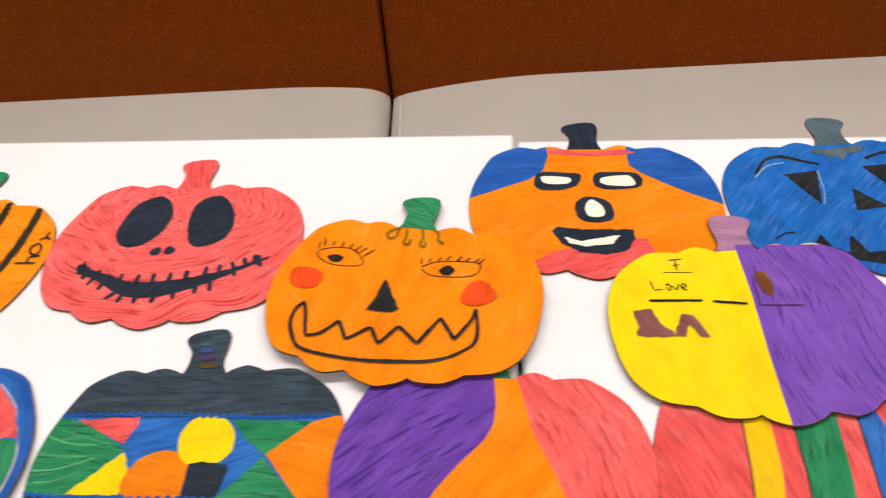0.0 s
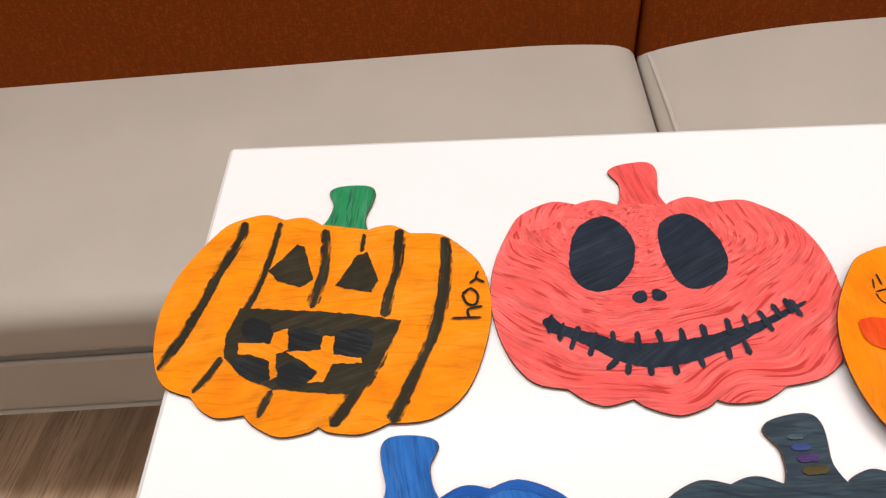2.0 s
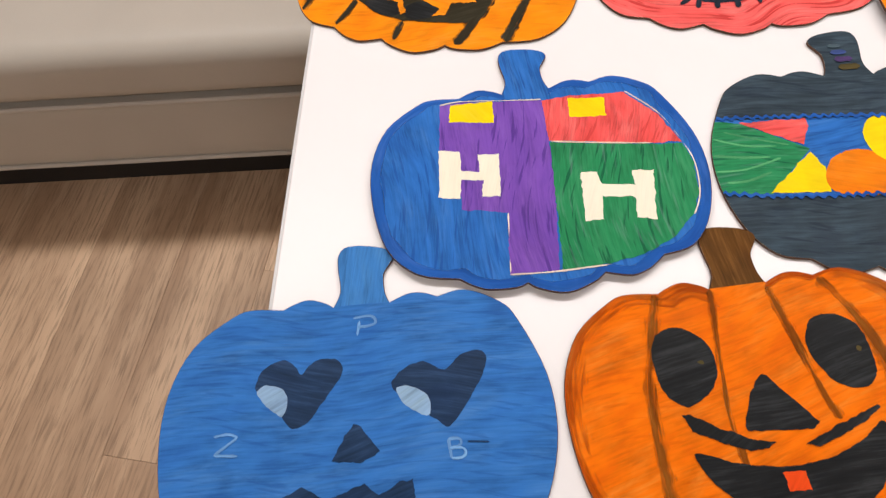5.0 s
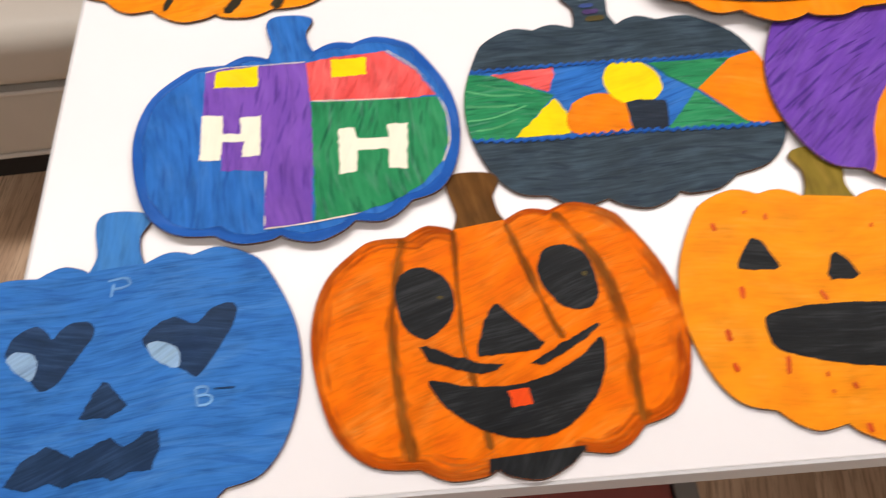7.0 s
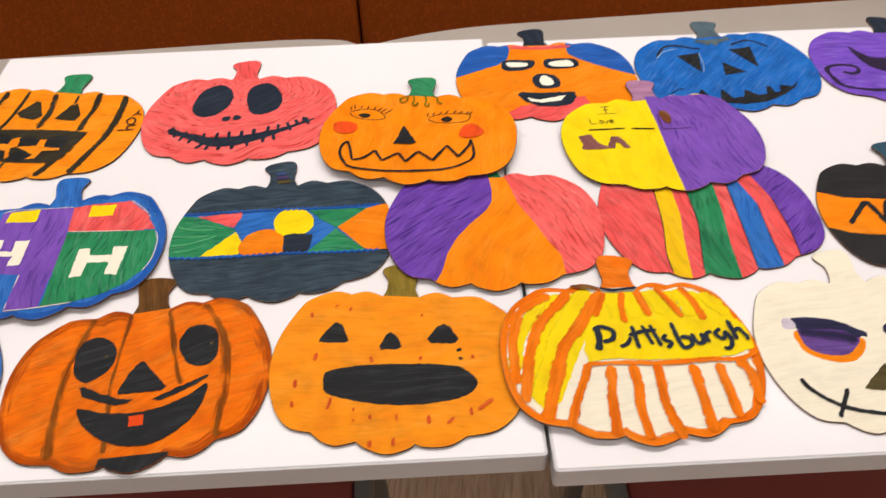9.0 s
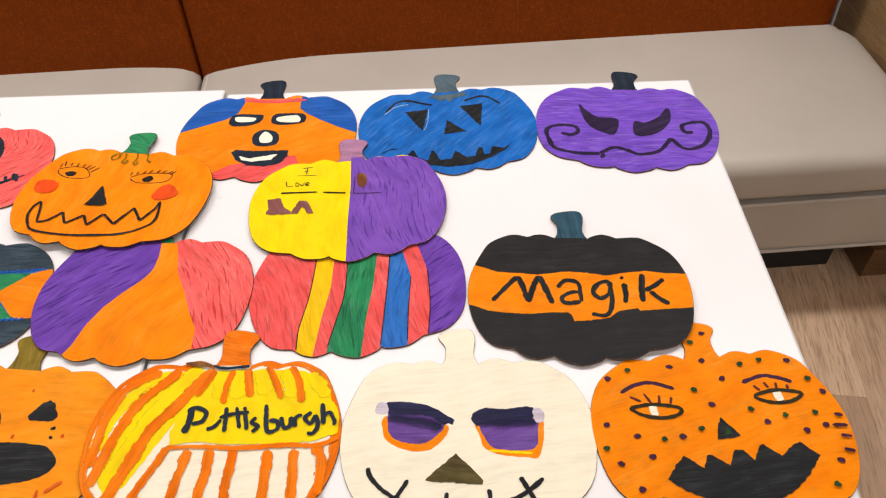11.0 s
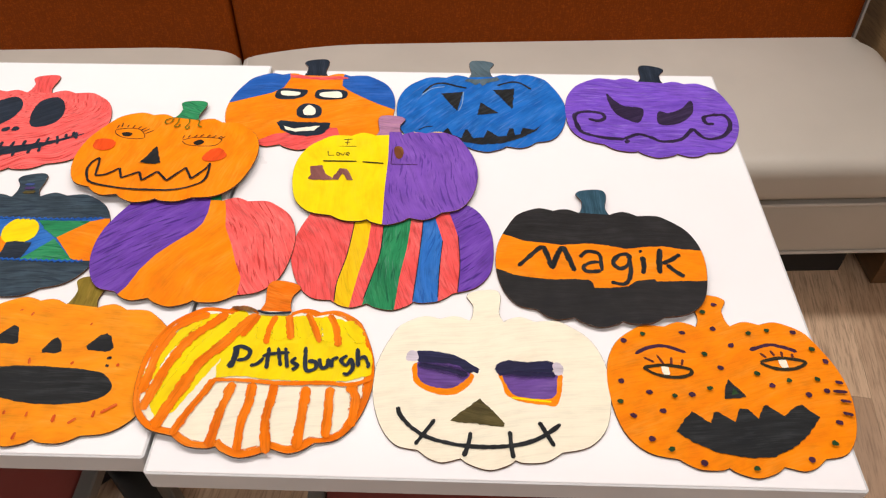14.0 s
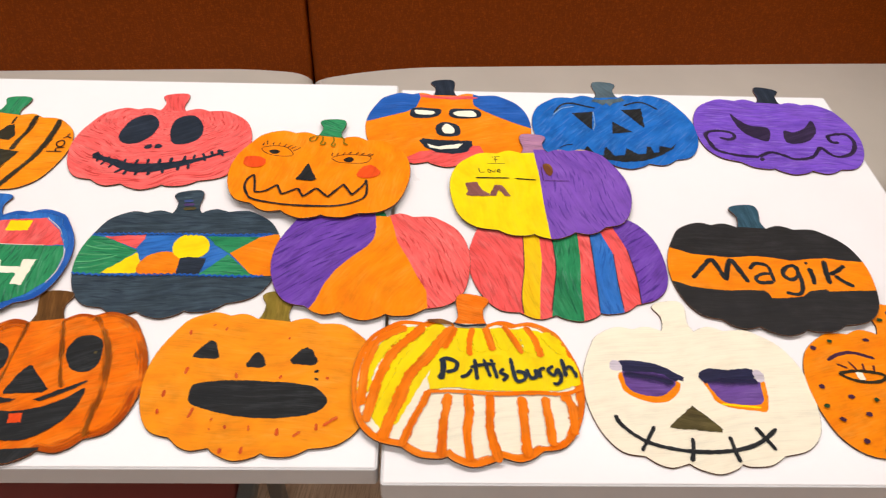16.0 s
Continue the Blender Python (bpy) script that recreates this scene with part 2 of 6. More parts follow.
def wood(name, rgb, dark, k=0.8, rough=0.45, long=(60, 2.4, 60)):
    a, d = lin(*rgb, k), lin(*dark, k)
    m, n, l, b = blank(name, a, rough)
    info = n.new("ShaderNodeObjectInfo")
    tc = n.new("ShaderNodeTexCoord")
    off = n.new("ShaderNodeVectorMath")
    off.operation = "ADD"
    shift = n.new("ShaderNodeCombineXYZ")
    l.new(math_node(n, l, "MULTIPLY", info.outputs["Random"], 37.0), shift.inputs[0])
    l.new(math_node(n, l, "MULTIPLY", info.outputs["Random"], 91.0), shift.inputs[1])
    l.new(tc.outputs["Object"], off.inputs[0])
    l.new(shift.outputs[0], off.inputs[1])

    def scaled(s):
        mp = n.new("ShaderNodeMapping")
        mp.inputs["Scale"].default_value = s
        l.new(off.outputs[0], mp.inputs["Vector"])
        return mp.outputs[0]

    fibre = noise_tex(n, l, scaled(long), 1.0, 6.0, 0.65)
    figure = n.new("ShaderNodeTexNoise")
    figure.inputs["Scale"].default_value, figure.inputs["Detail"].default_value, figure.inputs["Distortion"].default_value = 1.0, 3.0, 0.9
    l.new(scaled(tuple(v * 0.22 for v in long)), figure.inputs["Vector"])
    col = mix(n, l, remap(n, l, figure.outputs["Fac"], 0.38, 0.66, 0.0, 0.8), a, d)
    col = mix(n, l, remap(n, l, fibre, 0.45, 0.7, 0.0, 0.65), col, d)
    lines = noise_tex(n, l, scaled(tuple(v * 7 for v in long)), 1.0, 3.0, 0.6)
    col = mix(n, l, remap(n, l, lines, 0.48, 0.66, 0.0, 0.62), col, tuple(c * 0.6 for c in d[:3]) + (1,))
    hs = n.new("ShaderNodeHueSaturation")
    l.new(col, hs.inputs["Color"])
    l.new(remap(n, l, info.outputs["Random"], 0.0, 1.0, 0.93, 1.08), hs.inputs["Value"])
    l.new(hs.outputs[0], b.inputs["Base Color"])
    bump(n, l, b, fibre, 0.15, 0.0005)
    return m


def plain(name, rgb, rough, k=0.8, metal=0.0, mottled=0.05, scale=14):
    base = lin(*rgb, k)
    m, n, l, b = blank(name, base, rough, metal)
    soft = noise_tex(n, l, coords(n, l, (scale, scale, scale)), 1.0, 5.0, 0.6)
    l.new(mix(n, l, remap(n, l, soft, 0.3, 0.7, 0.0, 1.0), tuple(c * (1 - mottled) for c in base[:3]) + (1,), tuple(min(1, c * (1 + mottled)) for c in base[:3]) + (1,)), b.inputs["Base Color"])
    l.new(remap(n, l, soft, 0.3, 0.7, rough - 0.05, rough + 0.05), b.inputs["Roughness"])
    return m


M_LAMINATE = plain("white_laminate", (250, 248, 250), 0.32, 0.85, mottled=0.015, scale=5)
M_EDGE = plain("laminate_edge", (214, 214, 216), 0.4, 0.86, mottled=0.03)
M_PLY = paint_material("plywood", (255, 248, 224), 5, 0.08, 0.06, 0.0, 0.6)
M_BURNT = plain("burnt_edge", (92, 58, 34), 0.7, 0.8, mottled=0.3, scale=60)
M_SEAT = leather("beige_vinyl", (194, 187, 176), 420, 0.44, 0.88)
M_PIPE = leather("beige_piping", (212, 205, 196), 420, 0.4)
M_BACK = leather("rust_upholstery", (148, 66, 3), 500, 0.5, 0.67, weave=True)
M_GREYTRIM = plain("grey_trim", (190, 186, 182), 0.5)
M_BLACK = plain("black_metal", (30, 29, 30), 0.45, mottled=0.15)
M_PLINTH = plain("black_plinth", (28, 26, 26), 0.6, mottled=0.15)
M_FLOOR = wood("floor_plank_wood", (222, 190, 158), (166, 134, 106), k=0.92, long=(30, 1.9, 30))
M_SUBFLOOR = plain("floor_joint", (140, 110, 84), 0.7)
M_PANEL = wood("wall_panel_wood", (176, 142, 100), (142, 108, 70), long=(3.0, 3.0, 34))
M_BASE = wood("partition_base_wood", (122, 88, 54), (92, 64, 38), rough=0.3, long=(3.0, 3.0, 34))
M_WALL = plain("wall_paint", (226, 220, 210), 0.7, mottled=0.02)
M_CEILING = plain("ceiling_paint", (240, 238, 234), 0.8, mottled=0.02)
M_REDSEAT = leather("red_brown_vinyl", (128, 58, 50), 330, 0.5)
M_GREYFRAME = plain("grey_steel", (140, 138, 134), 0.4, 0.8, 0.6)


# ---- mesh helpers ----
def mesh_from(name, bm, *mats):
    bmesh.ops.recalc_face_normals(bm, faces=bm.faces)
    data = bpy.data.meshes.new(name)
    bm.to_mesh(data)
    bm.free()
    for m in mats:
        data.materials.append(m)
    return data


def smooth(data, angle=40):
    data.polygons.foreach_set("use_smooth", [True] * len(data.polygons))
    data.set_sharp_from_angle(angle=radians(angle))
    return data


def part(name, bm, material, parent, label="", m=None, soft=False):
    mats = material if isinstance(material, (list, tuple)) else (material,)
    data = mesh_from(name, bm, *mats)
    ob = new(name, smooth(data) if soft else data)
    ob.parent = parent
    if m:
        ob.matrix_basis = m
    return tagged(ob, label)


def thing(name, m, label, category, group="", kind=""):
    ob = new(name)
    ob.matrix_basis = m
    return tagged(ob, label, category, group, kind)


def box(w, d, h, at=(0, 0, 0), bevel=0.0, seg=2):
    """A box with its middle at `at`, with its edges rounded."""
    bm = bmesh.new()
    bmesh.ops.create_cube(bm, size=1, matrix=Matrix.Translation(at) @ Matrix.Diagonal((w, d, h, 1)))
    if bevel:
        bmesh.ops.bevel(bm, geom=bm.edges[:], offset=bevel, segments=seg, profile=0.5, affect="EDGES")
    return bm


def rounded(w, d, h, r, nx, ny, nz, crown=0.0, corner=0.0, falls=()):
    """A padded block: a box on a fine grid, its edges rounded with radius r, its top swollen and falling off towards an end."""
    bm = bmesh.new()
    grid = {}

    def vert(i, j, k):
        if (i, j, k) not in grid:
            p = Vector(((i / nx - 0.5) * w, (j / ny - 0.5) * d, (k / nz - 0.5) * h))
            inner = Vector([max(-s / 2 + r, min(s / 2 - r, c)) for c, s in zip(p, (w, d, h))])
            out = p - inner
            if out.length > 1e-9:
                p = inner + out.normalized() * min(r, max(abs(c) for c in out))
            a, b = 2 * p.x / w, 2 * p.y / d
            if k == nz:
                p.z += crown * (1 - a ** 6) * (1 - b ** 4)
            for side, depth, reach in falls:
                near = 1 - (w / 2 - side * p.x) / reach
                if near > 0 and p.z > 0:
                    p.z -= depth * near ** 2 * (p.z / (h / 2))
            if corner:
                ex, ey = p.x - (w / 2 - corner), p.y - (d / 2 - corner)
                if ex > 0:
                    p.z -= 0.018 * (ex / corner) ** 2 * (1 if p.z > 0 else 0)
                    if ey > 0:
                        s = max(ex, ey) / math.hypot(ex, ey)
                        p.x, p.y = w / 2 - corner + ex * s, d / 2 - corner + ey * s
            grid[i, j, k] = bm.verts.new(p)
        return grid[i, j, k]

    for a in range(nx):
        for b in range(ny):
            for k in (0, nz):
                bm.faces.new([vert(a, b, k), vert(a + 1, b, k), vert(a + 1, b + 1, k), vert(a, b + 1, k)])
    for a in range(nx):
        for c in range(nz):
            for j in (0, ny):
                bm.faces.new([vert(a, j, c), vert(a + 1, j, c), vert(a + 1, j, c + 1), vert(a, j, c + 1)])
    for b in range(ny):
        for c in range(nz):
            for i in (0, nx):
                bm.faces.new([vert(i, b, c), vert(i, b + 1, c), vert(i, b + 1, c + 1), vert(i, b, c + 1)])
    return bm


def tube(points, r, sides=8):
    bm = bmesh.new()
    rings = []
    for i, p in enumerate(points):
        a, b = Vector(points[max(i - 1, 0)]), Vector(points[min(i + 1, len(points) - 1)])
        q = (b - a).to_track_quat("Z", "Y")
        rings.append([bm.verts.new(Vector(p) + q @ Vector((r * math.cos(t), r * math.sin(t), 0))) for t in [2 * math.pi * s / sides for s in range(sides)]])
    for a, b in zip(rings, rings[1:]):
        for s in range(sides):
            bm.faces.new([a[s], a[(s + 1) % sides], b[(s + 1) % sides], b[s]])
    for ring in (rings[0], rings[-1]):
        bm.faces.new(ring)
    return bm


# ---- the room ----
def wall(name, w, d, h, at, material, label):
    return tagged(new(name, mesh_from(name, box(w, d, h, at), material)), label, "wall", kind="structure")


XW, XE, YN, YS = -3.6, 3.6, 1.78, -5.2
wall("wall_north", XE - XW + 0.4, 0.15, ROOM_TOP, ((XE + XW) / 2, YN + 0.075, ROOM_TOP / 2), M_WALL, "off-white painted wall behind the upholstered bench")
wall("wall_south", XE - XW + 0.4, 0.15, ROOM_TOP, ((XE + XW) / 2, YS - 0.075, ROOM_TOP / 2), M_WALL, "off-white painted wall across the room")
wall("wall_west", 0.15, YN - YS, ROOM_TOP, (XW - 0.075, (YN + YS) / 2, ROOM_TOP / 2), M_WALL, "off-white painted side wall")
wall("wall_east", 0.15, YN - YS, ROOM_TOP, (XE + 0.075, (YN + YS) / 2, ROOM_TOP / 2), M_WALL, "off-white painted side wall")
tagged(new("ceiling", mesh_from("ceiling", box(XE - XW + 0.4, YN - YS + 0.4, 0.1, ((XE + XW) / 2, (YN + YS) / 2, ROOM_TOP + 0.05)), M_CEILING)), "plain white ceiling", "ceiling", kind="structure")
floor = tagged(new("floor", mesh_from("floor", box(XE - XW + 0.4, YN - YS + 0.4, 0.1, ((XE + XW) / 2, (YN + YS) / 2, -0.054)), M_SUBFLOOR)), "wood-look plank floor in greyish brown", "floor", kind="structure")

# ---- the bench along the wall: its own frame, u along, v back ----
BENCH = pose(-0.224, 0.829, 0, 0, 0, 2.7)
SEAM_L, SEAM_R = 1.64, 1.684


def bench_unit(u0, u1, back_u1, label):
    w, mid, last = u1 - u0, (u0 + u1) / 2, u0 >= 0
    ob = thing("upholstered_bench", BENCH @ pose(mid, 0, 0), label, "bench", "bench units along the wall")
    part("seat_base", rounded(w - 0.006, 0.52, 0.161, 0.012, 30, 10, 8), M_SEAT, ob, "", pose(0, 0.262, 0.2365), True)
    falls = ((-1, 0.030, 0.34), (-1, 0.004, 0.06)) if last else ((1, 0.014, 0.22), (1, 0.010, 0.06))
    slit = 0.0015 if last else -0.0015
    part("seat_cushion", rounded(w - abs(slit) - 0.003, 0.56, 0.114, 0.036, 150, 30, 10, 0.008, 0.11 if last else 0.0, falls), M_SEAT, ob, "smooth beige vinyl seat cushion", pose(slit / 2, 0.277, 0.377), True)
    part("piping", tube([(-w / 2 + 0.01, 0.0, 0.3185), (0, -0.001, 0.3185), (w / 2 - 0.01, 0.0, 0.3185)], 0.0045), M_PIPE, ob, "", None, True)
    part("piping", tube([(-w / 2 + 0.01, 0.002, 0.158), (0, 0.002, 0.158), (w / 2 - 0.01, 0.002, 0.158)], 0.0045), M_PIPE, ob, "", None, True)
    if last:
        run = [(-w / 2 + 0.019 + 0.005 * math.sin(math.pi * i / 15), 0.012 + 0.034 * i, 0.397 + 0.009 * math.sin(math.pi * i / 15) ** 0.5) for i in range(16)]
        part("piping", tube(run, 0.0042, 8), M_PIPE, ob, "", None, True)
    bw = back_u1 - u0
    part("backrest", rounded(bw - 0.002, 0.12, 0.70, 0.022, 60, 10, 26, 0.0), M_BACK, ob, "rust-coloured woven upholstered back", pose((u0 + back_u1) / 2 - mid, 0.585, 0.66, -4), True)
    part("plinth", box(min(w, w - (u1 - 1.57) if u1 > 1.57 else w), 0.40, 0.158, (-(max(0, u1 - 1.57)) / 2, 0.28, 0.079)), M_PLINTH, ob, "black recessed plinth")
    return ob


bench_unit(-SEAM_L, 0.0, 0.0, "beige seat and rust back of a built-in bench")
unit = bench_unit(0.0, SEAM_R, 1.614, "beige seat and rust back of a bench beside wood panelling")
part("end_trim", box(0.007, 0.10, 0.62, (0, 0, 0), 0.002), M_GREYTRIM, unit, "light grey edge trim", pose(1.6195 - SEAM_R / 2, 0.588, 0.70, -4))

panel = thing("wood_partition", BENCH @ pose(1.692, 0, 0), "light brown wood-grain partition at the end of the bench", "partition", kind="structure")
part("panel", box(0.22, 0.86, 1.3, (0.11, 0.46, 0.75), 0.002), M_PANEL, panel)
part("base_board", box(0.277, 0.86, 0.098, (0.0815, 0.46, 0.0495), 0.002), M_BASE, panel, "darker wood base of the partition")


# ---- the two tables ----
def round_rect(w, d, r, inward):
    """The corners-rounded outline of a top, drawn in by a little."""
    w, d, r = w / 2 - inward, d / 2 - inward, max(r - inward, 0.001)
    out = []
    for k, (sx, sy) in enumerate(((1, 1), (-1, 1), (-1, -1), (1, -1))):
        for i in range(7):
            a = math.pi / 2 * (k + i / 6)
            out.append((sx * (w - r) + r * math.cos(a), sy * (d - r) + r * math.sin(a)))
    return out


def skin(bm, loops, caps):
    n = len(loops[0])
    for a, b in zip(loops, loops[1:]):
        for i in range(n):
            bm.faces.new([a[i], a[(i + 1) % n], b[(i + 1) % n], b[i]])
    if caps:
        bm.faces.new(loops[0])
        bm.faces.new(loops[-1])


def table(cx, cy, turn, w, d, label):
    ob = thing("square_table", pose(cx, cy, 0, 0, 0, turn), label, "table", "square tables pushed together")
    rings = [round_rect(w, d, 0.005, 0.0), round_rect(w, d, 0.005, 0.0004), round_rect(w, d, 0.005, 0.0028), round_rect(w, d, 0.005, 0.0036)]
    bm = bmesh.new()
    loops = [[bm.verts.new((x, y, z)) for x, y in ring] for ring, z in ((rings[2], 0.7205), (rings[2], 0.7496), (rings[3], 0.75))]
    skin(bm, loops, True)
    part("tabletop", bm, M_LAMINATE, ob, "glossy white laminate top")
    bm = bmesh.new()
    loops = [[bm.verts.new((x, y, z)) for x, y in ring] for ring, z in ((rings[2], 0.7195), (rings[0], 0.7195), (rings[0], 0.7486), (rings[1], 0.7492), (rings[2], 0.7493))]
    skin(bm, loops, False)
    part("edge_band", bm, M_EDGE, ob, "pale grey plastic edge strip")
    part("mounting_plate", box(0.44, 0.44, 0.012, (0, 0, 0.7144), 0.002), M_BLACK, ob, "black steel plate")
    bm = bmesh.new()
    bmesh.ops.create_cone(bm, cap_ends=True, segments=28, radius1=0.038, radius2=0.038, depth=0.67, matrix=pose(0, 0, 0.374))
    part("column", bm, M_BLACK, ob, "black steel column", None, True)
    for a in (45, 135):
        part("foot_bar", box(0.62, 0.07, 0.03, (0, 0, 0.024 + 0.001 * (a > 90)), 0.006), M_BLACK, ob, "black steel foot", pose(0, 0, 0, 0, 0, a))
    return ob


table(-0.3937, 0.397, -0.25, 0.7756, 0.757, "white square café table covered with painted pumpkins")
table(0.3812, 0.3775, -0.35, 0.7655, 0.761, "white square café table at the partition end")


# ---- chairs pushed under the tables, built as stools without their unseen backs ----
def stool(cx, cy, label):
    ob = thing("backless_chair", pose(cx, cy, 0), label, "stool", "stools under the tables")
    part("seat", rounded(0.475, 0.44, 0.05, 0.018, 24, 22, 6, 0.01), M_REDSEAT, ob, "dark red vinyl seat pad", pose(0, 0, 0.43), True)
    for s in (-1, 1):
        part("side_rail", box(0.026, 0.47, 0.026, (s * 0.251, 0, 0.437), 0.004), M_GREYFRAME, ob, "grey steel rail")
        part("cross_rail", box(0.476, 0.024, 0.024, (0, s * 0.223, 0.392), 0.004), M_GREYFRAME, ob)
        for q in (-1, 1):
            part("leg", box(0.026, 0.026, 0.424, (s * 0.251, q * 0.21, 0.212), 0.004), M_GREYFRAME, ob)
    return ob


stool(-0.468, 0.06, "dark red vinyl chair with grey steel frame, its unseen back left out")
stool(0.378, 0.06, "dark red vinyl chair with grey steel frame, its unseen back left out")

# ---- painted plywood pumpkins: one cut outline, in millimetres ----
OUTLINE = {
    "stem": [(-25.1, 74.3), (-22.2, 82.3), (-21.2, 92.3), (-22.3, 100.3), (-29.4, 112.3), (-25.5, 119.3), (-14.5, 123.4), (0.5, 125.5), (9.5, 123.6), (13.6, 116.6), (13.7, 105.6), (11.8, 90.6), (12.8, 82.6), (16.9, 73.6)],
    "tr": [(16.9, 73.6), (22.9, 77.7), (35.8, 81.8), (46.9, 78.9), (54.9, 74.9)],
    "right": [(54.9, 74.9), (77.9, 77.1), (92.9, 72.2), (120.1, 50.5), (135.4, 15.6), (137.7, -26.4), (129.1, -69.5), (107.3, -94.6), (76.3, -102.9)],
    "b4": [(76.3, -102.9), (66.4, -110.0), (54.4, -115.1), (34.4, -116.2), (25.4, -113.3)],
    "b3": [(25.4, -113.3), (17.5, -119.4), (-2.5, -125.5), (-23.5, -119.7), (-33.6, -112.8)],
    "b2": [(-33.6, -112.8), (-51.6, -117.9), (-62.6, -116.0), (-70.6, -112.1), (-80.7, -104.2)],
    "left": [(-80.7, -104.2), (-105.7, -98.4), (-124.9, -73.5), (-136.2, -33.6), (-134.6, 8.4), (-118.9, 51.5), (-107.0, 67.6), (-82.1, 79.8), (-61.1, 76.0)],
    "tl": [(-61.1, 76.0), (-50.1, 80.1), (-39.1, 80.2), (-25.1, 74.3)],
}
THICK = 0.0022


def spline(pts, steps, closed=False):
    """A smooth line through the points."""
    pts = [Vector(p) for p in pts]
    n = len(pts)
    if n < 3:
        return [pts[0].lerp(pts[-1], i / 6) for i in range(7)]
    out = []
    for i in range(n if closed else n - 1):
        p0, p1, p2, p3 = (pts[(i + k) % n] if closed else pts[min(max(i + k, 0), n - 1)] for k in (-1, 0, 1, 2))
        for s in range(steps):
            t = s / steps
            out.append(0.5 * (2 * p1 + (p2 - p0) * t + (2 * p0 - 5 * p1 + 4 * p2 - p3) * t * t + (3 * p1 - p0 - 3 * p2 + p3) * t ** 3))
    if not closed:
        out.append(pts[-1])
    return out


def clean(poly):
    out = []
    for p in poly:
        if not out or (p - out[-1]).length > 0.05:
            out.append(p)
    while len(out) > 2 and (out[0] - out[-1]).length < 0.05:
        out.pop()
    return out


def area(poly):
    return sum(a.x * b.y - b.x * a.y for a, b in zip(poly, poly[1:] + poly[:1])) / 2


def inset(poly, d):
    """The outline drawn in by d."""
    s = 1 if area(poly) > 0 else -1
    out = []
    for i, p in enumerate(poly):
        a, b = poly[i - 1], poly[(i + 1) % len(poly)]
        e = (b - a).normalized()
        out.append(p + Vector((-e.y, e.x)) * d * s)
    return out


def clip(poly, frame_poly):
    """The part of poly inside a convex frame."""
    fp = [Vector(p) for p in frame_poly]
    if area(fp) < 0:
        fp.reverse()
    out = list(poly)
    for a, b in zip(fp, fp[1:] + fp[:1]):
        e, src, out = b - a, out, []
        for p, q in zip(src, src[1:] + src[:1]):
            dp, dq = e.cross(p - a), e.cross(q - a)
            if dp >= 0:
                out.append(p)
            if (dp >= 0) != (dq >= 0):
                out.append(p.lerp(q, dp / (dp - dq)))
        if len(out) < 3:
            return []
    return clean(out)


def wobble(poly, amount, seed):
    out = []
    for p in densify(poly, 1.3):
        a, b = p * 0.2, p * 0.85
        out.append(p + amount * Vector((noise.noise((a.x, a.y, seed)) + 0.55 * noise.noise((b.x, b.y, seed)), noise.noise((a.x, a.y, seed + 9.5)) + 0.55 * noise.noise((b.x, b.y, seed + 5)))))
    return out


def densify(poly, step=4.0):
    out = []
    for a, b in zip(poly, poly[1:] + poly[:1]):
        k = max(1, int((b - a).length / step))
        out += [a.lerp(b, i / k) for i in range(k)]
    return out


def flat(polys, z):
    bm = bmesh.new()
    for poly in polys:
        poly = clean(poly)
        if len(poly) < 3 or abs(area(poly)) < 0.2:
            continue
        if area(poly) < 0:
            poly.reverse()
        bm.faces.new([bm.verts.new((p.x / 1000, p.y / 1000, z)) for p in poly]).normal_update()
    bmesh.ops.remove_doubles(bm, verts=bm.verts[:], dist=3e-5)
    bmesh.ops.triangulate(bm, faces=bm.faces[:])
    return bm


def ribbon(pts, width, z, seed, waves=0.0, swell=1.0):
    """A brush line with rounded ends and an uneven width; it carries its length and breadth for the bristle marks."""
    line = spline(pts, 6)
    total = sum((b - a).length for a, b in zip(line, line[1:])) or 1
    dense = [line[0]]
    for a, b in zip(line, line[1:]):
        k = max(1, int((b - a).length / 1.6))
        dense += [a.lerp(b, (i + 1) / k) for i in range(k)]
    width *= swell
    bm, run, rows = bmesh.new(), 0.0, []
    edge, length, across = (bm.verts.layers.float.new(k) for k in ("edge", "run", "across"))
    for i, p in enumerate(dense):
        a, b = dense[max(i - 1, 0)], dense[min(i + 1, len(dense) - 1)]
        run += (p - a).length if i else 0
        e = (b - a).normalized() if (b - a).length > 1e-6 else Vector((1, 0))
        n = Vector((-e.y, e.x))
        end = min(run, max(total - run, 0))
        h = width / 2 * (1 + 0.26 * noise.noise((p.x * 0.17, p.y * 0.17, seed)) + 0.16 * noise.noise((p.x * 0.8, p.y * 0.8, seed)))
        h *= math.sqrt(max(0.05, 1 - max(0, 1 - end / (width * 0.45)) ** 2))
        c = p + n * (waves * math.sin(run * 0.8 + 0.8 * math.sin(run * 0.13)) + 0.05 * width * noise.noise((run * 0.2, seed, 3)))
        zz = z + 2e-5 * (i / len(dense))
        row = []
        for f in (1, 0, -1):
            v = bm.verts.new(((c.x + n.x * h * f) / 1000, (c.y + n.y * h * f) / 1000, zz))
            v[edge], v[length], v[across] = abs(f), run / 1000, h * f / 1000
            row.append(v)
        rows.append(row)
    for (a, b, c), (d, e, f) in zip(rows, rows[1:]):
        bm.faces.new([a, b, e, d])
        bm.faces.new([b, c, f, e])
    return bm


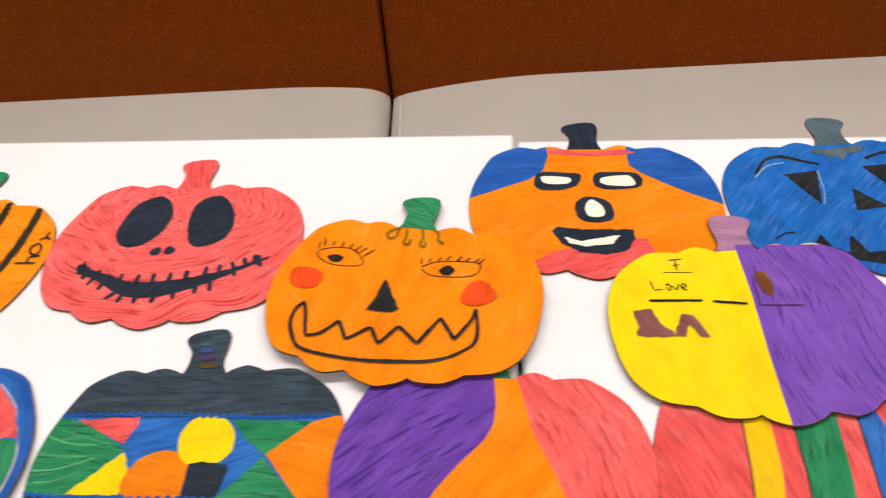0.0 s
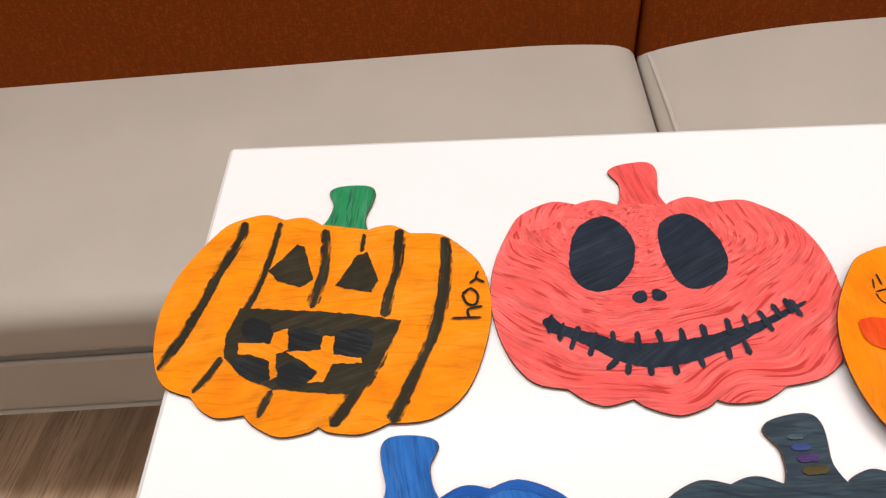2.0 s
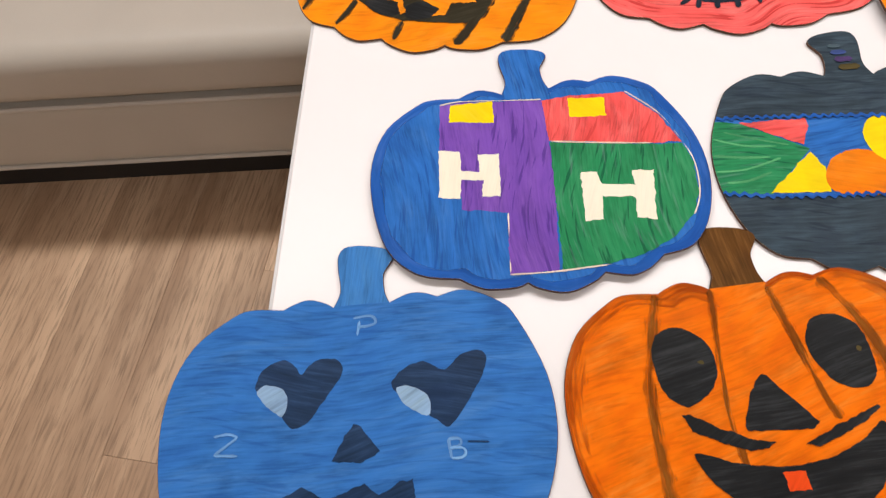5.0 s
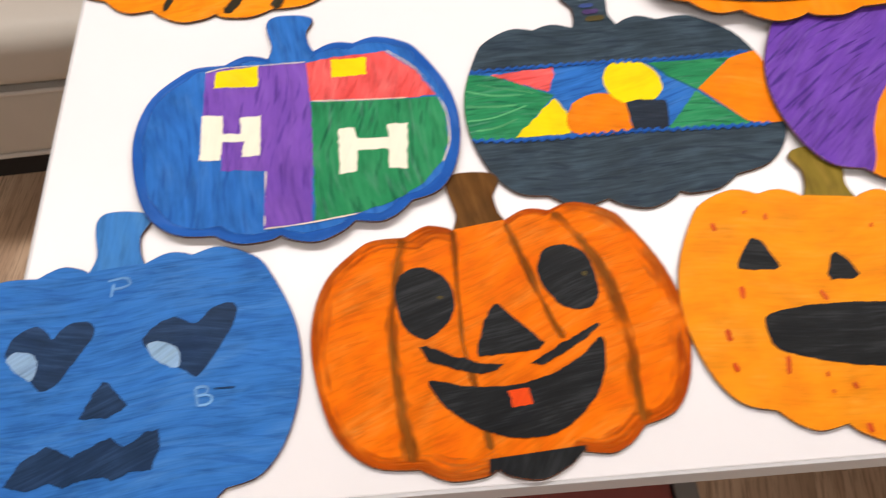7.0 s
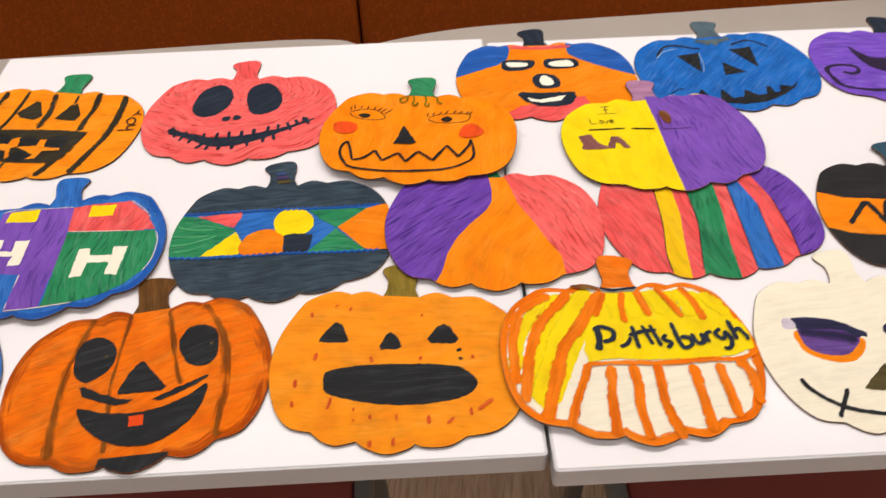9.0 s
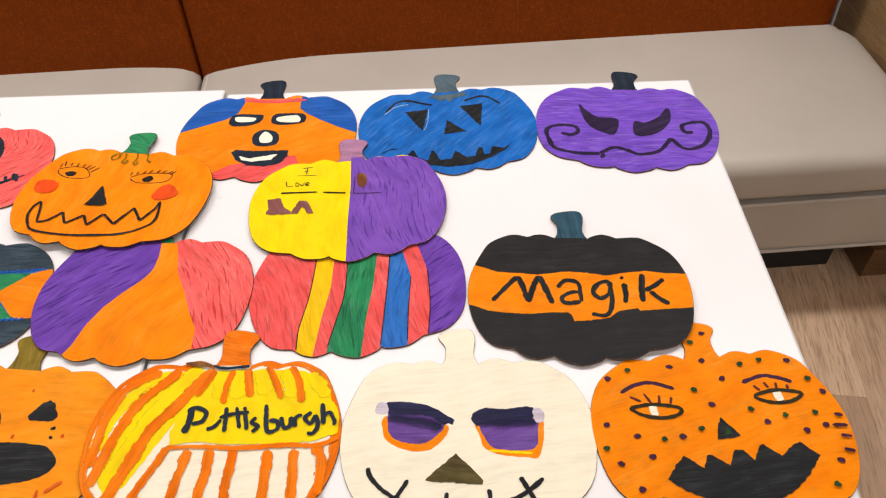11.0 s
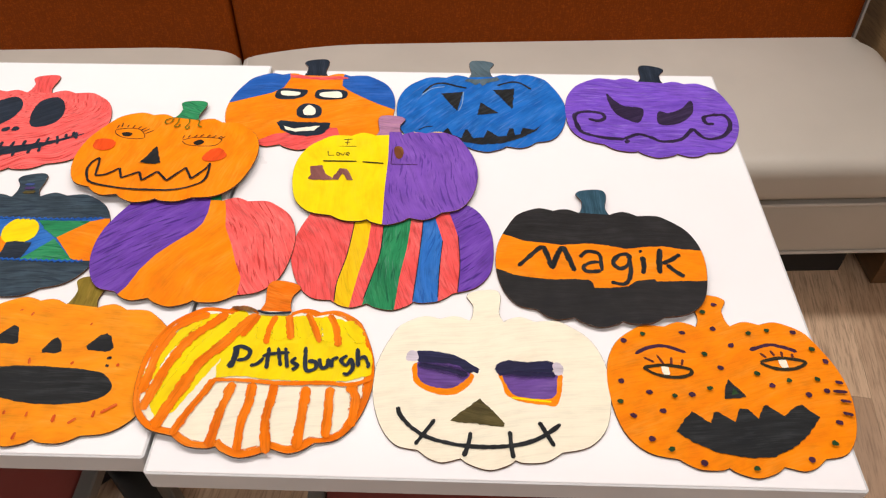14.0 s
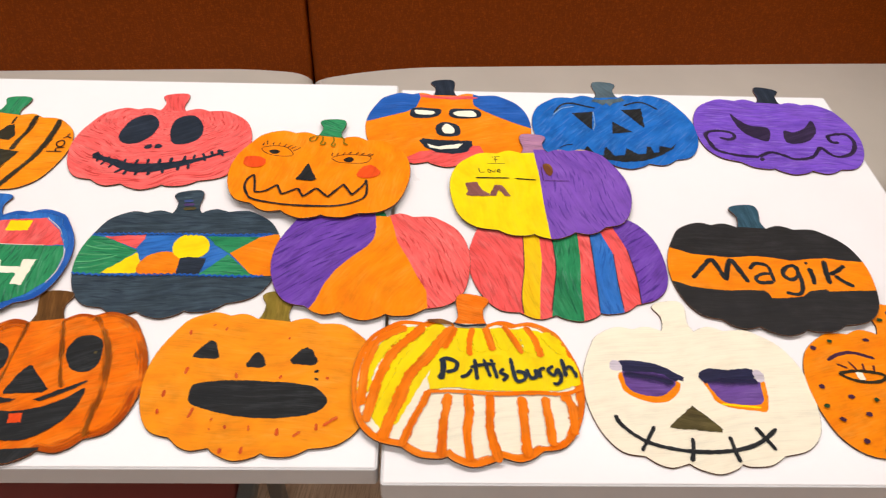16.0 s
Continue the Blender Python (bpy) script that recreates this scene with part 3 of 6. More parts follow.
def border(edge, core, z):
    """A painted rim between the outline and a line inside it, thinning inwards."""
    bm, run, rows = bmesh.new(), 0.0, []
    fade, length, across = (bm.verts.layers.float.new(k) for k in ("edge", "run", "across"))
    for i, (p, q) in enumerate(zip(edge, core)):
        run += (p - edge[i - 1]).length if i else 0
        row = []
        for c, f in ((p, 0.0), (p.lerp(q, 0.5), 0.5), (q, 1.0)):
            v = bm.verts.new((c.x / 1000, c.y / 1000, z))
            v[fade], v[length], v[across] = f, run / 1000, (c - p).length / 1000
            row.append(v)
        rows.append(row)
    for a, b in zip(rows, rows[1:]):
        for k in (0, 1):
            bm.faces.new([a[k], b[k], b[k + 1], a[k + 1]])
    return bm


def strips(board, left, right):
    """The board between two lines, cut piece by piece."""
    n = max(len(left), len(right)) * 4
    a, b = [resample(v, n) for v in (left, right)]
    return [q for q in (clip(board, [a[i], b[i], b[i + 1], a[i + 1]]) for i in range(n)) if q]


def resample(pts, n):
    pts = [Vector(p) for p in pts]
    run = [0.0]
    for a, b in zip(pts, pts[1:]):
        run.append(run[-1] + (b - a).length)
    out = []
    for i in range(n + 1):
        s = run[-1] * i / n
        k = max(j for j in range(len(run)) if run[j] <= s + 1e-9)
        k = min(k, len(pts) - 2)
        f = (s - run[k]) / max(run[k + 1] - run[k], 1e-9)
        out.append(pts[k].lerp(pts[k + 1], f))
    return out


def column_band(board, top, low):
    """The board between an upper and a lower line that both run across it."""
    top, low = [Vector(p) for p in top], [Vector(p) for p in low]

    def height(line, x):
        for a, b in zip(line, line[1:]):
            if a.x <= x <= b.x:
                return a.y + (b.y - a.y) * (x - a.x) / max(b.x - a.x, 1e-6)
        return line[0].y if x < line[0].x else line[-1].y

    out, step = [], 2.5
    for i in range(-58, 58):
        x0, x1 = i * step, (i + 1) * step
        w0, w1 = (0.9 * noise.noise((x * 0.35, 4.2, 1.7)) for x in (x0, x1))
        q = clip(board, [(x0, height(low, x0) - w0), (x1, height(low, x1) - w1), (x1, height(top, x1) + w1), (x0, height(top, x0) + w0)])
        if q:
            out.append(q)
    return out


PUMPKIN_COUNT = [0]


def pumpkin(label, place, size, mirrored, base, stem, grain, lift=(0.0, 0, 0), **more):
    x, y, turn = place
    PUMPKIN_COUNT[0] += 1
    seed = PUMPKIN_COUNT[0] * 3.1
    up, rx, ry = lift
    ob = thing("painted_pumpkin", pose(x, y, 0.7502 + up + 0.00005 * PUMPKIN_COUNT[0]) @ pose(0, 0, 0, rx, ry, 0) @ pose(0, 0, 0, 0, 0, turn), label, "wooden pumpkin", "painted wooden pumpkins on the tables")
    sx = -size if mirrored else size
    lobes = {k: [Vector((px * sx, py * size)) for px, py in v] for k, v in OUTLINE.items()}
    board, body = [], []
    for k in ("stem", "tr", "right", "b4", "b3", "b2", "left", "tl"):
        line = spline(lobes[k], 4)
        board += line
        if k != "stem":
            body += line
    board, body = clean(board), clean(body)
    stem_poly = clean(spline(lobes["stem"], 4))

    # the sawn board with its scorched edge
    bm = bmesh.new()
    if area(board) < 0:
        board.reverse()
    rims = []
    for d, z in ((0.0, 0.0), (0.0, THICK - 0.0004), (0.4, THICK)):
        rims.append([bm.verts.new((p.x / 1000, p.y / 1000, z)) for p in (inset(board, d) if d else board)])
    for a, b in zip(rims, rims[1:]):
        for i in range(len(board)):
            j = (i + 1) % len(board)
            bm.faces.new([a[i], a[j], b[j], b[i]])
    bm.faces.new(rims[0])
    top = bm.faces.new(rims[2])
    top.material_index = 1
    bm.normal_update()
    bmesh.ops.triangulate(bm, faces=[f for f in bm.faces if len(f.verts) > 4])
    part("board", bm, (M_BURNT, M_PLY), ob, "plywood board with a dark scorched edge")

    layer = [THICK]

    def lay(name, bm, colour, turn_by=0, style="wash"):
        return part(name, bm, paint(colour, grain + turn_by, style), ob)

    def next_z():
        layer[0] += 0.00005
        return layer[0]

    if base != "cream":
        lay("body_paint", flat([inset(board, 0.42)], next_z()), base, 0, more.get("flow", "wash"))
    if stem not in ("cream", base):
        lay("stem_paint", flat([inset(stem_poly, 0.42)], next_z()), stem, 80)
    inner = inset(board, 0.44)
    for kind, name, colour, *rest in more["paint"]:
        z = next_z()
        shade = more.get("turns", {}).get(name, sum(ord(c) for c in colour + name) % 5 * 12 - 24)
        if kind == "blob":
            bm = flat([wobble(clean(spline(rest[0], 6, True)), 0.7, seed)], z)
        elif kind == "poly":
            bm = flat([wobble(densify([Vector(p) for p in rest[0]], 2.5), 1.1, seed)], z)
        elif kind == "clip":
            bm = flat([clip(inner, rest[0])], z)
        elif kind == "stroke":
            bm = ribbon(rest[1], rest[0], z, seed, 0.0, 1 + 0.3 * DRY.get(colour, 0.15))
        elif kind == "wave":
            bm = ribbon(rest[1], rest[0], z, seed, 1.5)
        elif kind == "dot":
            c, r = Vector(rest[1][0]), rest[0] * (0.66 if name == "dot" else 0.5)
            bm = flat([wobble([c + Vector((r * 1.15 * math.cos(t), r * math.sin(t))) for t in [0.39 * i for i in range(16)]], 1.2, seed + c.x)], z)
        elif kind == "ring":
            edge = inset(body if area(body) > 0 else body[::-1], 0.44)
            core = [p * (1 - rest[0] * (1 + 0.35 * noise.noise((p.x * 0.06, p.y * 0.06, seed))) / p.length) for p in edge]
            bm = border(edge, core, z)
        elif kind == "region":
            bm = flat(strips(inner, rest[0], rest[1]), z)
        else:
            bm = flat(column_band(inner, rest[0], rest[1]), z)
        lay(name, bm, colour, shade, "line" if kind in ("stroke", "wave", "ring") else "wash")
    return ob


pumpkin("unpainted cream plywood pumpkin with purple eyes and stitched mouth", place=(0.3695, 0.1355, -0.46), size=1.000, mirrored=False, base="cream", stem="cream", grain=5, paint=[
    ("blob", "lower_lid", "orange", [(-91.4, -9.2), (-88.4, -18.2), (-76.3, -28.1), (-57.2, -34.0), (-41.2, -32.8), (-28.3, -23.7), (-21.4, -13.7), (-22.5, -3.7), (-56.6, 6.0), (-89.6, 8.8)]),
    ("blob", "eye", "violet", [(-86.5, 4.8), (-84.4, -11.2), (-74.3, -21.1), (-59.3, -25.0), (-44.3, -23.9), (-31.4, -14.8), (-24.5, -5.7), (-27.5, 2.3), (-56.6, 11.0), (-83.6, 11.8)]),
    ("stroke", "eye_shade", "navysoft", 17, [(-86, 7), (-56, 2), (-27, -7)]),
    ("poly", "eyelid", "navy", [(-90.7, 23.8), (-86.7, 26.8), (-66.7, 27.0), (-44.7, 22.1), (-30.6, 15.3), (-19.6, 6.3), (-12.5, 1.4), (-15.5, -3.6), (-19.5, -1.7), (-24.5, -4.7), (-34.5, 4.2), (-47.6, 9.1), (-68.6, 10.0), (-85.6, 10.8), (-88.6, 15.8)]),
    ("blob", "smudge", "lilac", [(-100.6, 15.7), (-97.7, 25.7), (-89.7, 25.8), (-85.6, 17.8), (-88.6, 11.8), (-97.6, 11.7)]),
    ("blob", "lower_lid", "orange", [(9.6, -7.4), (13.6, -18.4), (17.8, -31.4), (33.8, -40.2), (59.9, -44.0), (72.9, -44.9), (79.8, -30.9), (82.6, -13.8), (79.5, -0.9), (34.5, 3.8), (10.5, -0.4)]),
    ("blob", "eye", "violet", [(13.5, -4.4), (17.6, -18.4), (25.8, -31.3), (39.8, -35.2), (63.8, -36.0), (73.8, -30.9), (76.6, -13.9), (75.5, 0.1), (46.5, 5.9), (18.5, 1.6)]),
    ("stroke", "yellow_line", "yellow", 2.5, [(22.8, -35.3), (39.8, -37.2), (68.8, -39.9)]),
    ("stroke", "eye_shade", "navysoft", 16, [(12, 0), (46, -3), (76, -3)]),
    ("poly", "eyelid", "navy", [(4.5, 2.5), (7.4, 8.6), (13.4, 13.6), (22.4, 15.7), (41.4, 13.8), (65.4, 16.0), (73.4, 15.1), (75.4, 7.1), (70.5, -0.9), (52.5, -0.1), (28.5, 1.7), (15.5, -5.4), (10.6, -6.4)]),
    ("blob", "smudge", "lilac", [(73.4, 11.1), (80.4, 14.1), (85.5, 6.2), (82.5, -2.8), (75.5, -2.9)]),
    ("poly", "nose", "olive", [(-46.0, -66.9), (-30.1, -52.7), (-13.2, -37.6), (1.9, -53.5), (15.0, -68.4), (13.1, -73.4), (-14.9, -70.6), (-38.9, -68.8)]),
    ("stroke", "mouth", "black", 5, [(-105.1, -51.3), (-103.0, -60.3), (-91.9, -74.2), (-76.8, -85.1), (-59.8, -92.0), (-36.7, -96.8), (-8.7, -98.6), (22.3, -96.3), (44.2, -90.1), (62.1, -80.0), (77.0, -67.9)]),
    ("stroke", "stitch", "black", 4.5, [(-63.0, -66.0), (-73.8, -83.1), (-83.7, -98.2)]),
    ("stroke", "stitch", "black", 5, [(-22.9, -80.7), (-25.7, -96.7), (-30.6, -110.7)]),
    ("stroke", "stitch", "black", 5, [(20.1, -78.3), (21.3, -96.3), (23.4, -111.3)]),
    ("stroke", "stitch", "black", 5, [(53.0, -66.1), (60.1, -80.0), (68.3, -96.0)]),
])
pumpkin("orange painted wooden pumpkin with dots and jagged black mouth", place=(0.6427, 0.1326, 1.82), size=1.004, mirrored=True, base="orange", stem="orange", grain=8, paint=[
    ("stroke", "eyebrow", "plum", 5, [(-98.7, 34.6), (-82.4, 43.1), (-62.3, 45.4), (-37.6, 35.6)]),
    ("stroke", "eyebrow", "plum", 5, [(39.5, 38.2), (62.7, 45.5), (77.7, 43.0), (95.4, 35.4)]),
    ("stroke", "eyelash", "brown", 3.2, [(-89.9, 29.3), (-78.1, 21.9)]),
    ("stroke", "eyelash", "brown", 3.2, [(-73.7, 32.8), (-67.2, 17.6)]),
    ("stroke", "eyelash", "brown", 3.2, [(-56.8, 29.2), (-59.2, 17.3)]),
    ("stroke", "eyelash", "brown", 3.2, [(-44.0, 25.8), (-47.2, 16.9)]),
    ("stroke", "eyelash", "brown", 3.2, [(50.4, 33.8), (56.1, 26.7)]),
    ("stroke", "eyelash", "brown", 3.2, [(63.5, 37.4), (66.2, 29.3)]),
    ("stroke", "eyelash", "brown", 3.2, [(76.4, 36.0), (75.1, 27.0)]),
    ("stroke", "eyelash", "brown", 3.2, [(88.3, 32.6), (87.1, 26.7)]),
    ("blob", "eye_white", "cream", [(-71.3, 15.7), (-64.3, 16.5), (-63.6, 4.4), (-70.6, 4.7)]),
    ("blob", "eye_white", "cream", [(69.1, 24.2), (77.1, 24.0), (77.7, 13.0), (70.7, 12.2)]),
    ("stroke", "eye_outline", "dkolive", 4.5, [(-93.3, 14.4), (-68.2, 17.6), (-39.4, 11.7), (-40.7, 3.7), (-58.8, 0.3), (-79.6, 4.9), (-93.3, 14.4)]),
    ("stroke", "eye_outline", "dkolive", 4.5, [(46.9, 20.9), (73.1, 26.1), (99.9, 20.3), (87.7, 11.6), (68.6, 10.2), (53.7, 14.7), (46.9, 19.9)]),
    ("poly", "nose", "black", [(2.2, -2.7), (11.7, -17.0), (17.4, -27.1), (-8.7, -29.3), (-4.2, -14.5)]),
    ("poly", "nose_center", "dkgreen", [(4.8, -14.7), (9.5, -22.9), (0.5, -24.6)]),
    ("poly", "mouth", "black", [(-72.0, -69.3), (-60.5, -54.7), (-49.2, -45.0), (-31.7, -60.6), (-25.2, -45.8), (-20.2, -46.0), (-4.6, -59.5), (4.9, -41.8), (13.9, -43.0), (22.5, -55.3), (32.0, -39.6), (37.1, -37.8), (52.6, -52.3), (67.0, -40.7), (76.1, -38.0), (91.6, -54.5), (72.9, -73.9), (53.4, -89.3), (27.0, -101.5), (-2.0, -102.6), (-34.8, -95.5), (-57.4, -82.8), (-70.1, -72.4)]),
    ("dot", "dot", "plum", 5, [(-109.1, 53.9)]),
    ("dot", "dot", "plum", 5, [(-35.7, 64.6)]),
    ("dot", "dot", "plum", 5, [(2.5, 70.4)]),
    ("dot", "dot", "plum", 5, [(13.7, 108.0)]),
    ("dot", "dot", "plum", 5, [(18.7, 44.8)]),
    ("dot", "dot", "plum", 5, [(-2.4, 12.5)]),
    ("dot", "dot", "plum", 5, [(-121.9, -3.7)]),
    ("dot", "dot", "plum", 5, [(-92.4, -19.7)]),
    ("dot", "dot", "plum", 5, [(-82.2, -44.0)]),
    ("dot", "dot", "plum", 5, [(-44.5, -23.2)]),
    ("dot", "dot", "plum", 5, [(99.3, 63.3)]),
    ("dot", "dot", "plum", 5, [(124.0, 20.5)]),
    ("dot", "dot", "plum", 5, [(50.9, -12.2)]),
    ("dot", "dot", "plum", 5, [(88.5, -25.4)]),
    ("dot", "dot", "plum", 5, [(110.7, -20.1)]),
    ("dot", "dot", "plum", 5, [(110.4, -61.1)]),
    ("dot", "dot", "plum", 5, [(64.9, -105.7)]),
    ("dot", "dot", "plum", 5, [(-51.2, -108.0)]),
    ("dot", "dot", "plum", 5, [(-101.3, -79.4)]),
    ("dot", "dot", "plum", 5, [(-116.4, -49.9)]),
    ("dot", "dot", "dkgreen", 4.6, [(-84.8, 63.1)]),
    ("dot", "dot", "dkgreen", 4.6, [(-16.7, 32.0)]),
    ("dot", "dot", "dkgreen", 4.6, [(-3.7, 95.6)]),
    ("dot", "dot", "dkgreen", 4.6, [(44.2, 62.0)]),
    ("dot", "dot", "dkgreen", 4.6, [(67.4, 66.3)]),
    ("dot", "dot", "dkgreen", 4.6, [(113.5, 37.8)]),
    ("dot", "dot", "dkgreen", 4.6, [(37.4, 4.2)]),
    ("dot", "dot", "dkgreen", 4.6, [(72.1, -5.9)]),
    ("dot", "dot", "dkgreen", 4.6, [(105.1, -4.9)]),
    ("dot", "dot", "dkgreen", 4.6, [(-22.3, -15.9)]),
    ("dot", "dot", "dkgreen", 4.6, [(-64.6, -25.5)]),
    ("dot", "dot", "dkgreen", 4.6, [(-127.8, -31.5)]),
    ("dot", "dot", "dkgreen", 4.6, [(-82.7, -92.0)]),
    ("dot", "dot", "dkgreen", 4.6, [(2.6, -115.7)]),
    ("dot", "dot", "dkgreen", 4.6, [(95.6, -86.7)]),
    ("stroke", "name_bar", "plum", 4, [(124.0, -8.8), (133.0, -11.0)]),
    ("stroke", "name_bar", "plum", 4, [(117.0, -21.5), (133.4, -23.0)]),
    ("stroke", "name_bar", "plum", 4, [(121.0, -33.7), (133.0, -36.0)]),
    ("stroke", "name_bar", "plum", 4, [(118.0, -49.5), (129.0, -52.8)]),
])
pumpkin("orange, yellow and cream striped wooden pumpkin with lettering", place=(0.0961, 0.1425, -0.90), size=1.002, mirrored=True, base="cream", stem="dporange", grain=80, lift=(0.0031, 0, 1.15), paint=[
    ("ring", "border", "brightorange", 10),
    ("poly", "yellow_wash", "yellow", [(-107.9, -73.2), (-120.4, -47.4), (-120.1, 0.6), (-104.8, 41.8), (-76.1, 66.3), (-15.1, 67.2), (41.9, 68.1), (89.9, 65.9), (116.2, 47.3), (125.6, 21.4), (-40.3, 13.8), (-59.7, -25.5), (-82.0, -72.8), (-97.7, -86.1)]),
    ("stroke", "bare_sliver", "cream", 4, [(-120.4, -44.4), (-113.0, -9.3), (-102.3, 15.9)]),
    ("stroke", "bare_sliver", "cream", 4, [(-66.0, -4.6), (-58.2, 9.6), (-50.5, 28.7)]),
    ("stroke", "bare_sliver", "cream", 3.5, [(-11.0, 59.3), (-6.6, 33.4)]),
    ("stroke", "bare_sliver", "cream", 3.5, [(16.0, 60.7), (22.3, 37.8)]),
    ("stroke", "bare_sliver", "cream", 3.5, [(65.0, 61.5), (71.4, 34.6)]),
    ("stroke", "bare_sliver", "cream", 3.5, [(101.1, 50.1), (118.4, 32.3)]),
    ("stroke", "yellow_stripe", "yellow", 14.85, [(-124.6, -34.5), (-119.1, -2.4), (-106.5, 26.8), (-87.0, 58.1)]),
    ("stroke", "yellow_stripe", "yellow", 17.55, [(-106.0, -73.2), (-92.5, -37.0), (-77.1, 2.3), (-58.6, 35.6), (-42.0, 58.8), (-29.2, 69.0)]),
    ("stroke", "yellow_stripe", "yellow", 14.85, [(-8.1, 63.4), (-3.5, 29.4)]),
    ("stroke", "yellow_stripe", "yellow", 17.55, [(9.9, 67.6), (17.5, 29.7)]),
    ("stroke", "yellow_stripe", "yellow", 18.9, [(38.8, 69.1), (48.4, 34.2)]),
    ("stroke", "yellow_stripe", "yellow", 18.9, [(69.8, 69.6), (79.4, 30.7)]),
    ("stroke", "yellow_stripe", "yellow", 16.2, [(94.0, 62.0), (119.4, 32.3)]),
    ("poly", "name_panel", "yellow", [(-46.7, -27.3), (-48.9, -11.3), (-44.2, 9.8), (-33.4, 22.9), (-2.4, 21.4), (30.5, 26.0), (68.5, 25.5), (102.6, 22.1), (126.5, 24.5), (133.8, 6.6), (133.2, -14.4), (106.3, -23.9), (59.3, -26.6), (17.3, -26.3), (-21.7, -22.9)]),
    ("stroke", "orange_stripe", "brightorange", 11, [(-126.3, -51.5), (-123.1, 0.5), (-110.8, 41.7), (-76.1, 66.3)]),
    ("stroke", "orange_stripe", "brightorange", 12, [(-117.9, -73.4), (-107.8, -16.2), (-90.5, 27.1), (-68.9, 50.4), (-54.2, 68.6)]),
    ("stroke", "orange_stripe", "brightorange", 14, [(-98.6, -95.1), (-83.4, -46.8), (-69.0, -4.6), (-46.5, 24.7), (-32.8, 48.0), (-15.1, 67.2)]),
    ("stroke", "orange_stripe", "brightorange", 7, [(-29.6, 33.0), (-19.0, 56.2), (-14.1, 67.3)]),
    ("stroke", "orange_stripe", "brightorange", 7, [(2.5, 23.5), (2.2, 44.5), (6.9, 67.6)]),
    ("stroke", "orange_stripe", "brightorange", 9, [(22.8, 68.8), (31.4, 32.0)]),
    ("stroke", "orange_stripe", "brightorange", 8, [(45.8, 73.2), (58.1, 49.4), (66.5, 28.5)]),
    ("stroke", "orange_stripe", "brightorange", 9, [(72.8, 71.6), (84.1, 49.8), (89.6, 23.9)]),
    ("stroke", "orange_stripe", "brightorange", 9, [(-76.5, -102.7), (-65.0, -69.6), (-54.4, -46.4), (-47.6, -29.3)]),
    ("stroke", "orange_stripe", "brightorange", 11, [(-32.3, -115.0), (-30.8, -84.0), (-28.2, -59.0), (-24.6, -31.9)]),
    ("stroke", "orange_stripe", "brightorange", 10, [(-1.2, -118.6), (-3.8, -83.6), (-1.2, -58.6), (-1.6, -31.6)]),
    ("stroke", "orange_stripe", "brightorange", 10, [(30.8, -120.1), (23.2, -83.2), (23.8, -54.2), (24.4, -31.2)]),
    ("stroke", "orange_stripe", "brightorange", 11, [(62.7, -112.6), (62.2, -82.6), (61.8, -56.6), (60.4, -33.6)]),
    ("stroke", "orange_stripe", "brightorange", 11, [(92.5, -98.1), (90.9, -62.1), (88.4, -33.1)]),
    ("stroke", "orange_stripe", "brightorange", 11, [(118.2, -83.7), (118.7, -48.7), (110.4, -28.8)]),
    ("stroke", "orange_stripe", "brightorange", 5.5, [(-49.6, -30.3), (-14.6, -28.8), (30.4, -31.1), (77.4, -28.3), (113.4, -28.8), (135.2, -18.4)]),
    ("stroke", "letter_stroke", "navyblack", 8, [(-31.4, 18.0), (-30.1, 3.0), (-33.9, -13.1)]),
    ("stroke", "letter_stroke", "navyblack", 5.2, [(-35.3, 13.9), (-26.4, 18.1), (-14.3, 12.2), (-16.1, 1.2), (-27.1, -2.0)]),
    ("stroke", "letter_stroke", "navyblack", 4.7, [(-10.0, -8.7), (-2.0, -5.6), (3.9, 3.5)]),
    ("stroke", "letter_stroke", "navyblack", 4.7, [(7.6, 18.6), (8.9, 1.6), (10.1, -12.4)]),
    ("stroke", "letter_stroke", "navyblack", 4.7, [(18.6, 18.8), (26.0, -8.1)]),
    ("stroke", "letter_stroke", "navyblack", 4.7, [(1.8, 5.5), (15.8, 9.7), (33.7, 12.0)]),
    ("stroke", "letter_stroke", "navyblack", 4.7, [(27.6, 18.9), (34.1, -10.0)]),
    ("stroke", "letter_stroke", "navyblack", 4.7, [(42.8, 5.1), (37.9, -0.9), (46.0, -5.8), (40.1, -12.9)]),
    ("stroke", "letter_stroke", "navyblack", 5.2, [(51.6, 21.3), (56.1, -10.7), (67.1, -9.5), (66.9, -0.5), (56.9, 1.4)]),
    ("stroke", "letter_stroke", "navyblack", 5.2, [(69.8, 5.6), (74.0, -7.4), (81.0, -5.3), (80.8, 5.7)]),
    ("stroke", "letter_stroke", "navyblack", 4.7, [(86.0, -7.2), (85.9, 3.8), (92.8, 7.9)]),
    ("stroke", "letter_stroke", "navyblack", 4.7, [(102.8, 11.1), (95.9, 4.0), (103.0, -2.9), (107.8, 6.2), (111.0, -6.8), (106.2, -14.9), (100.1, -14.0)]),
    ("stroke", "letter_stroke", "navyblack", 5.2, [(113.6, 22.3), (117.0, -4.7)]),
    ("stroke", "letter_stroke", "navyblack", 4.7, [(115.9, 4.3), (122.8, 10.4), (128.9, -0.5), (128.0, -5.5)]),
    ("stroke", "stem_line", "navyblack", 4, [(-18.2, 73.2), (-3.2, 69.4), (24.8, 71.9)]),
    ("blob", "brown_patch", "umber", [(-50.3, 77.7), (-34.3, 78.9), (-18.2, 73.2), (-29.2, 71.0), (-46.2, 73.8)]),
])
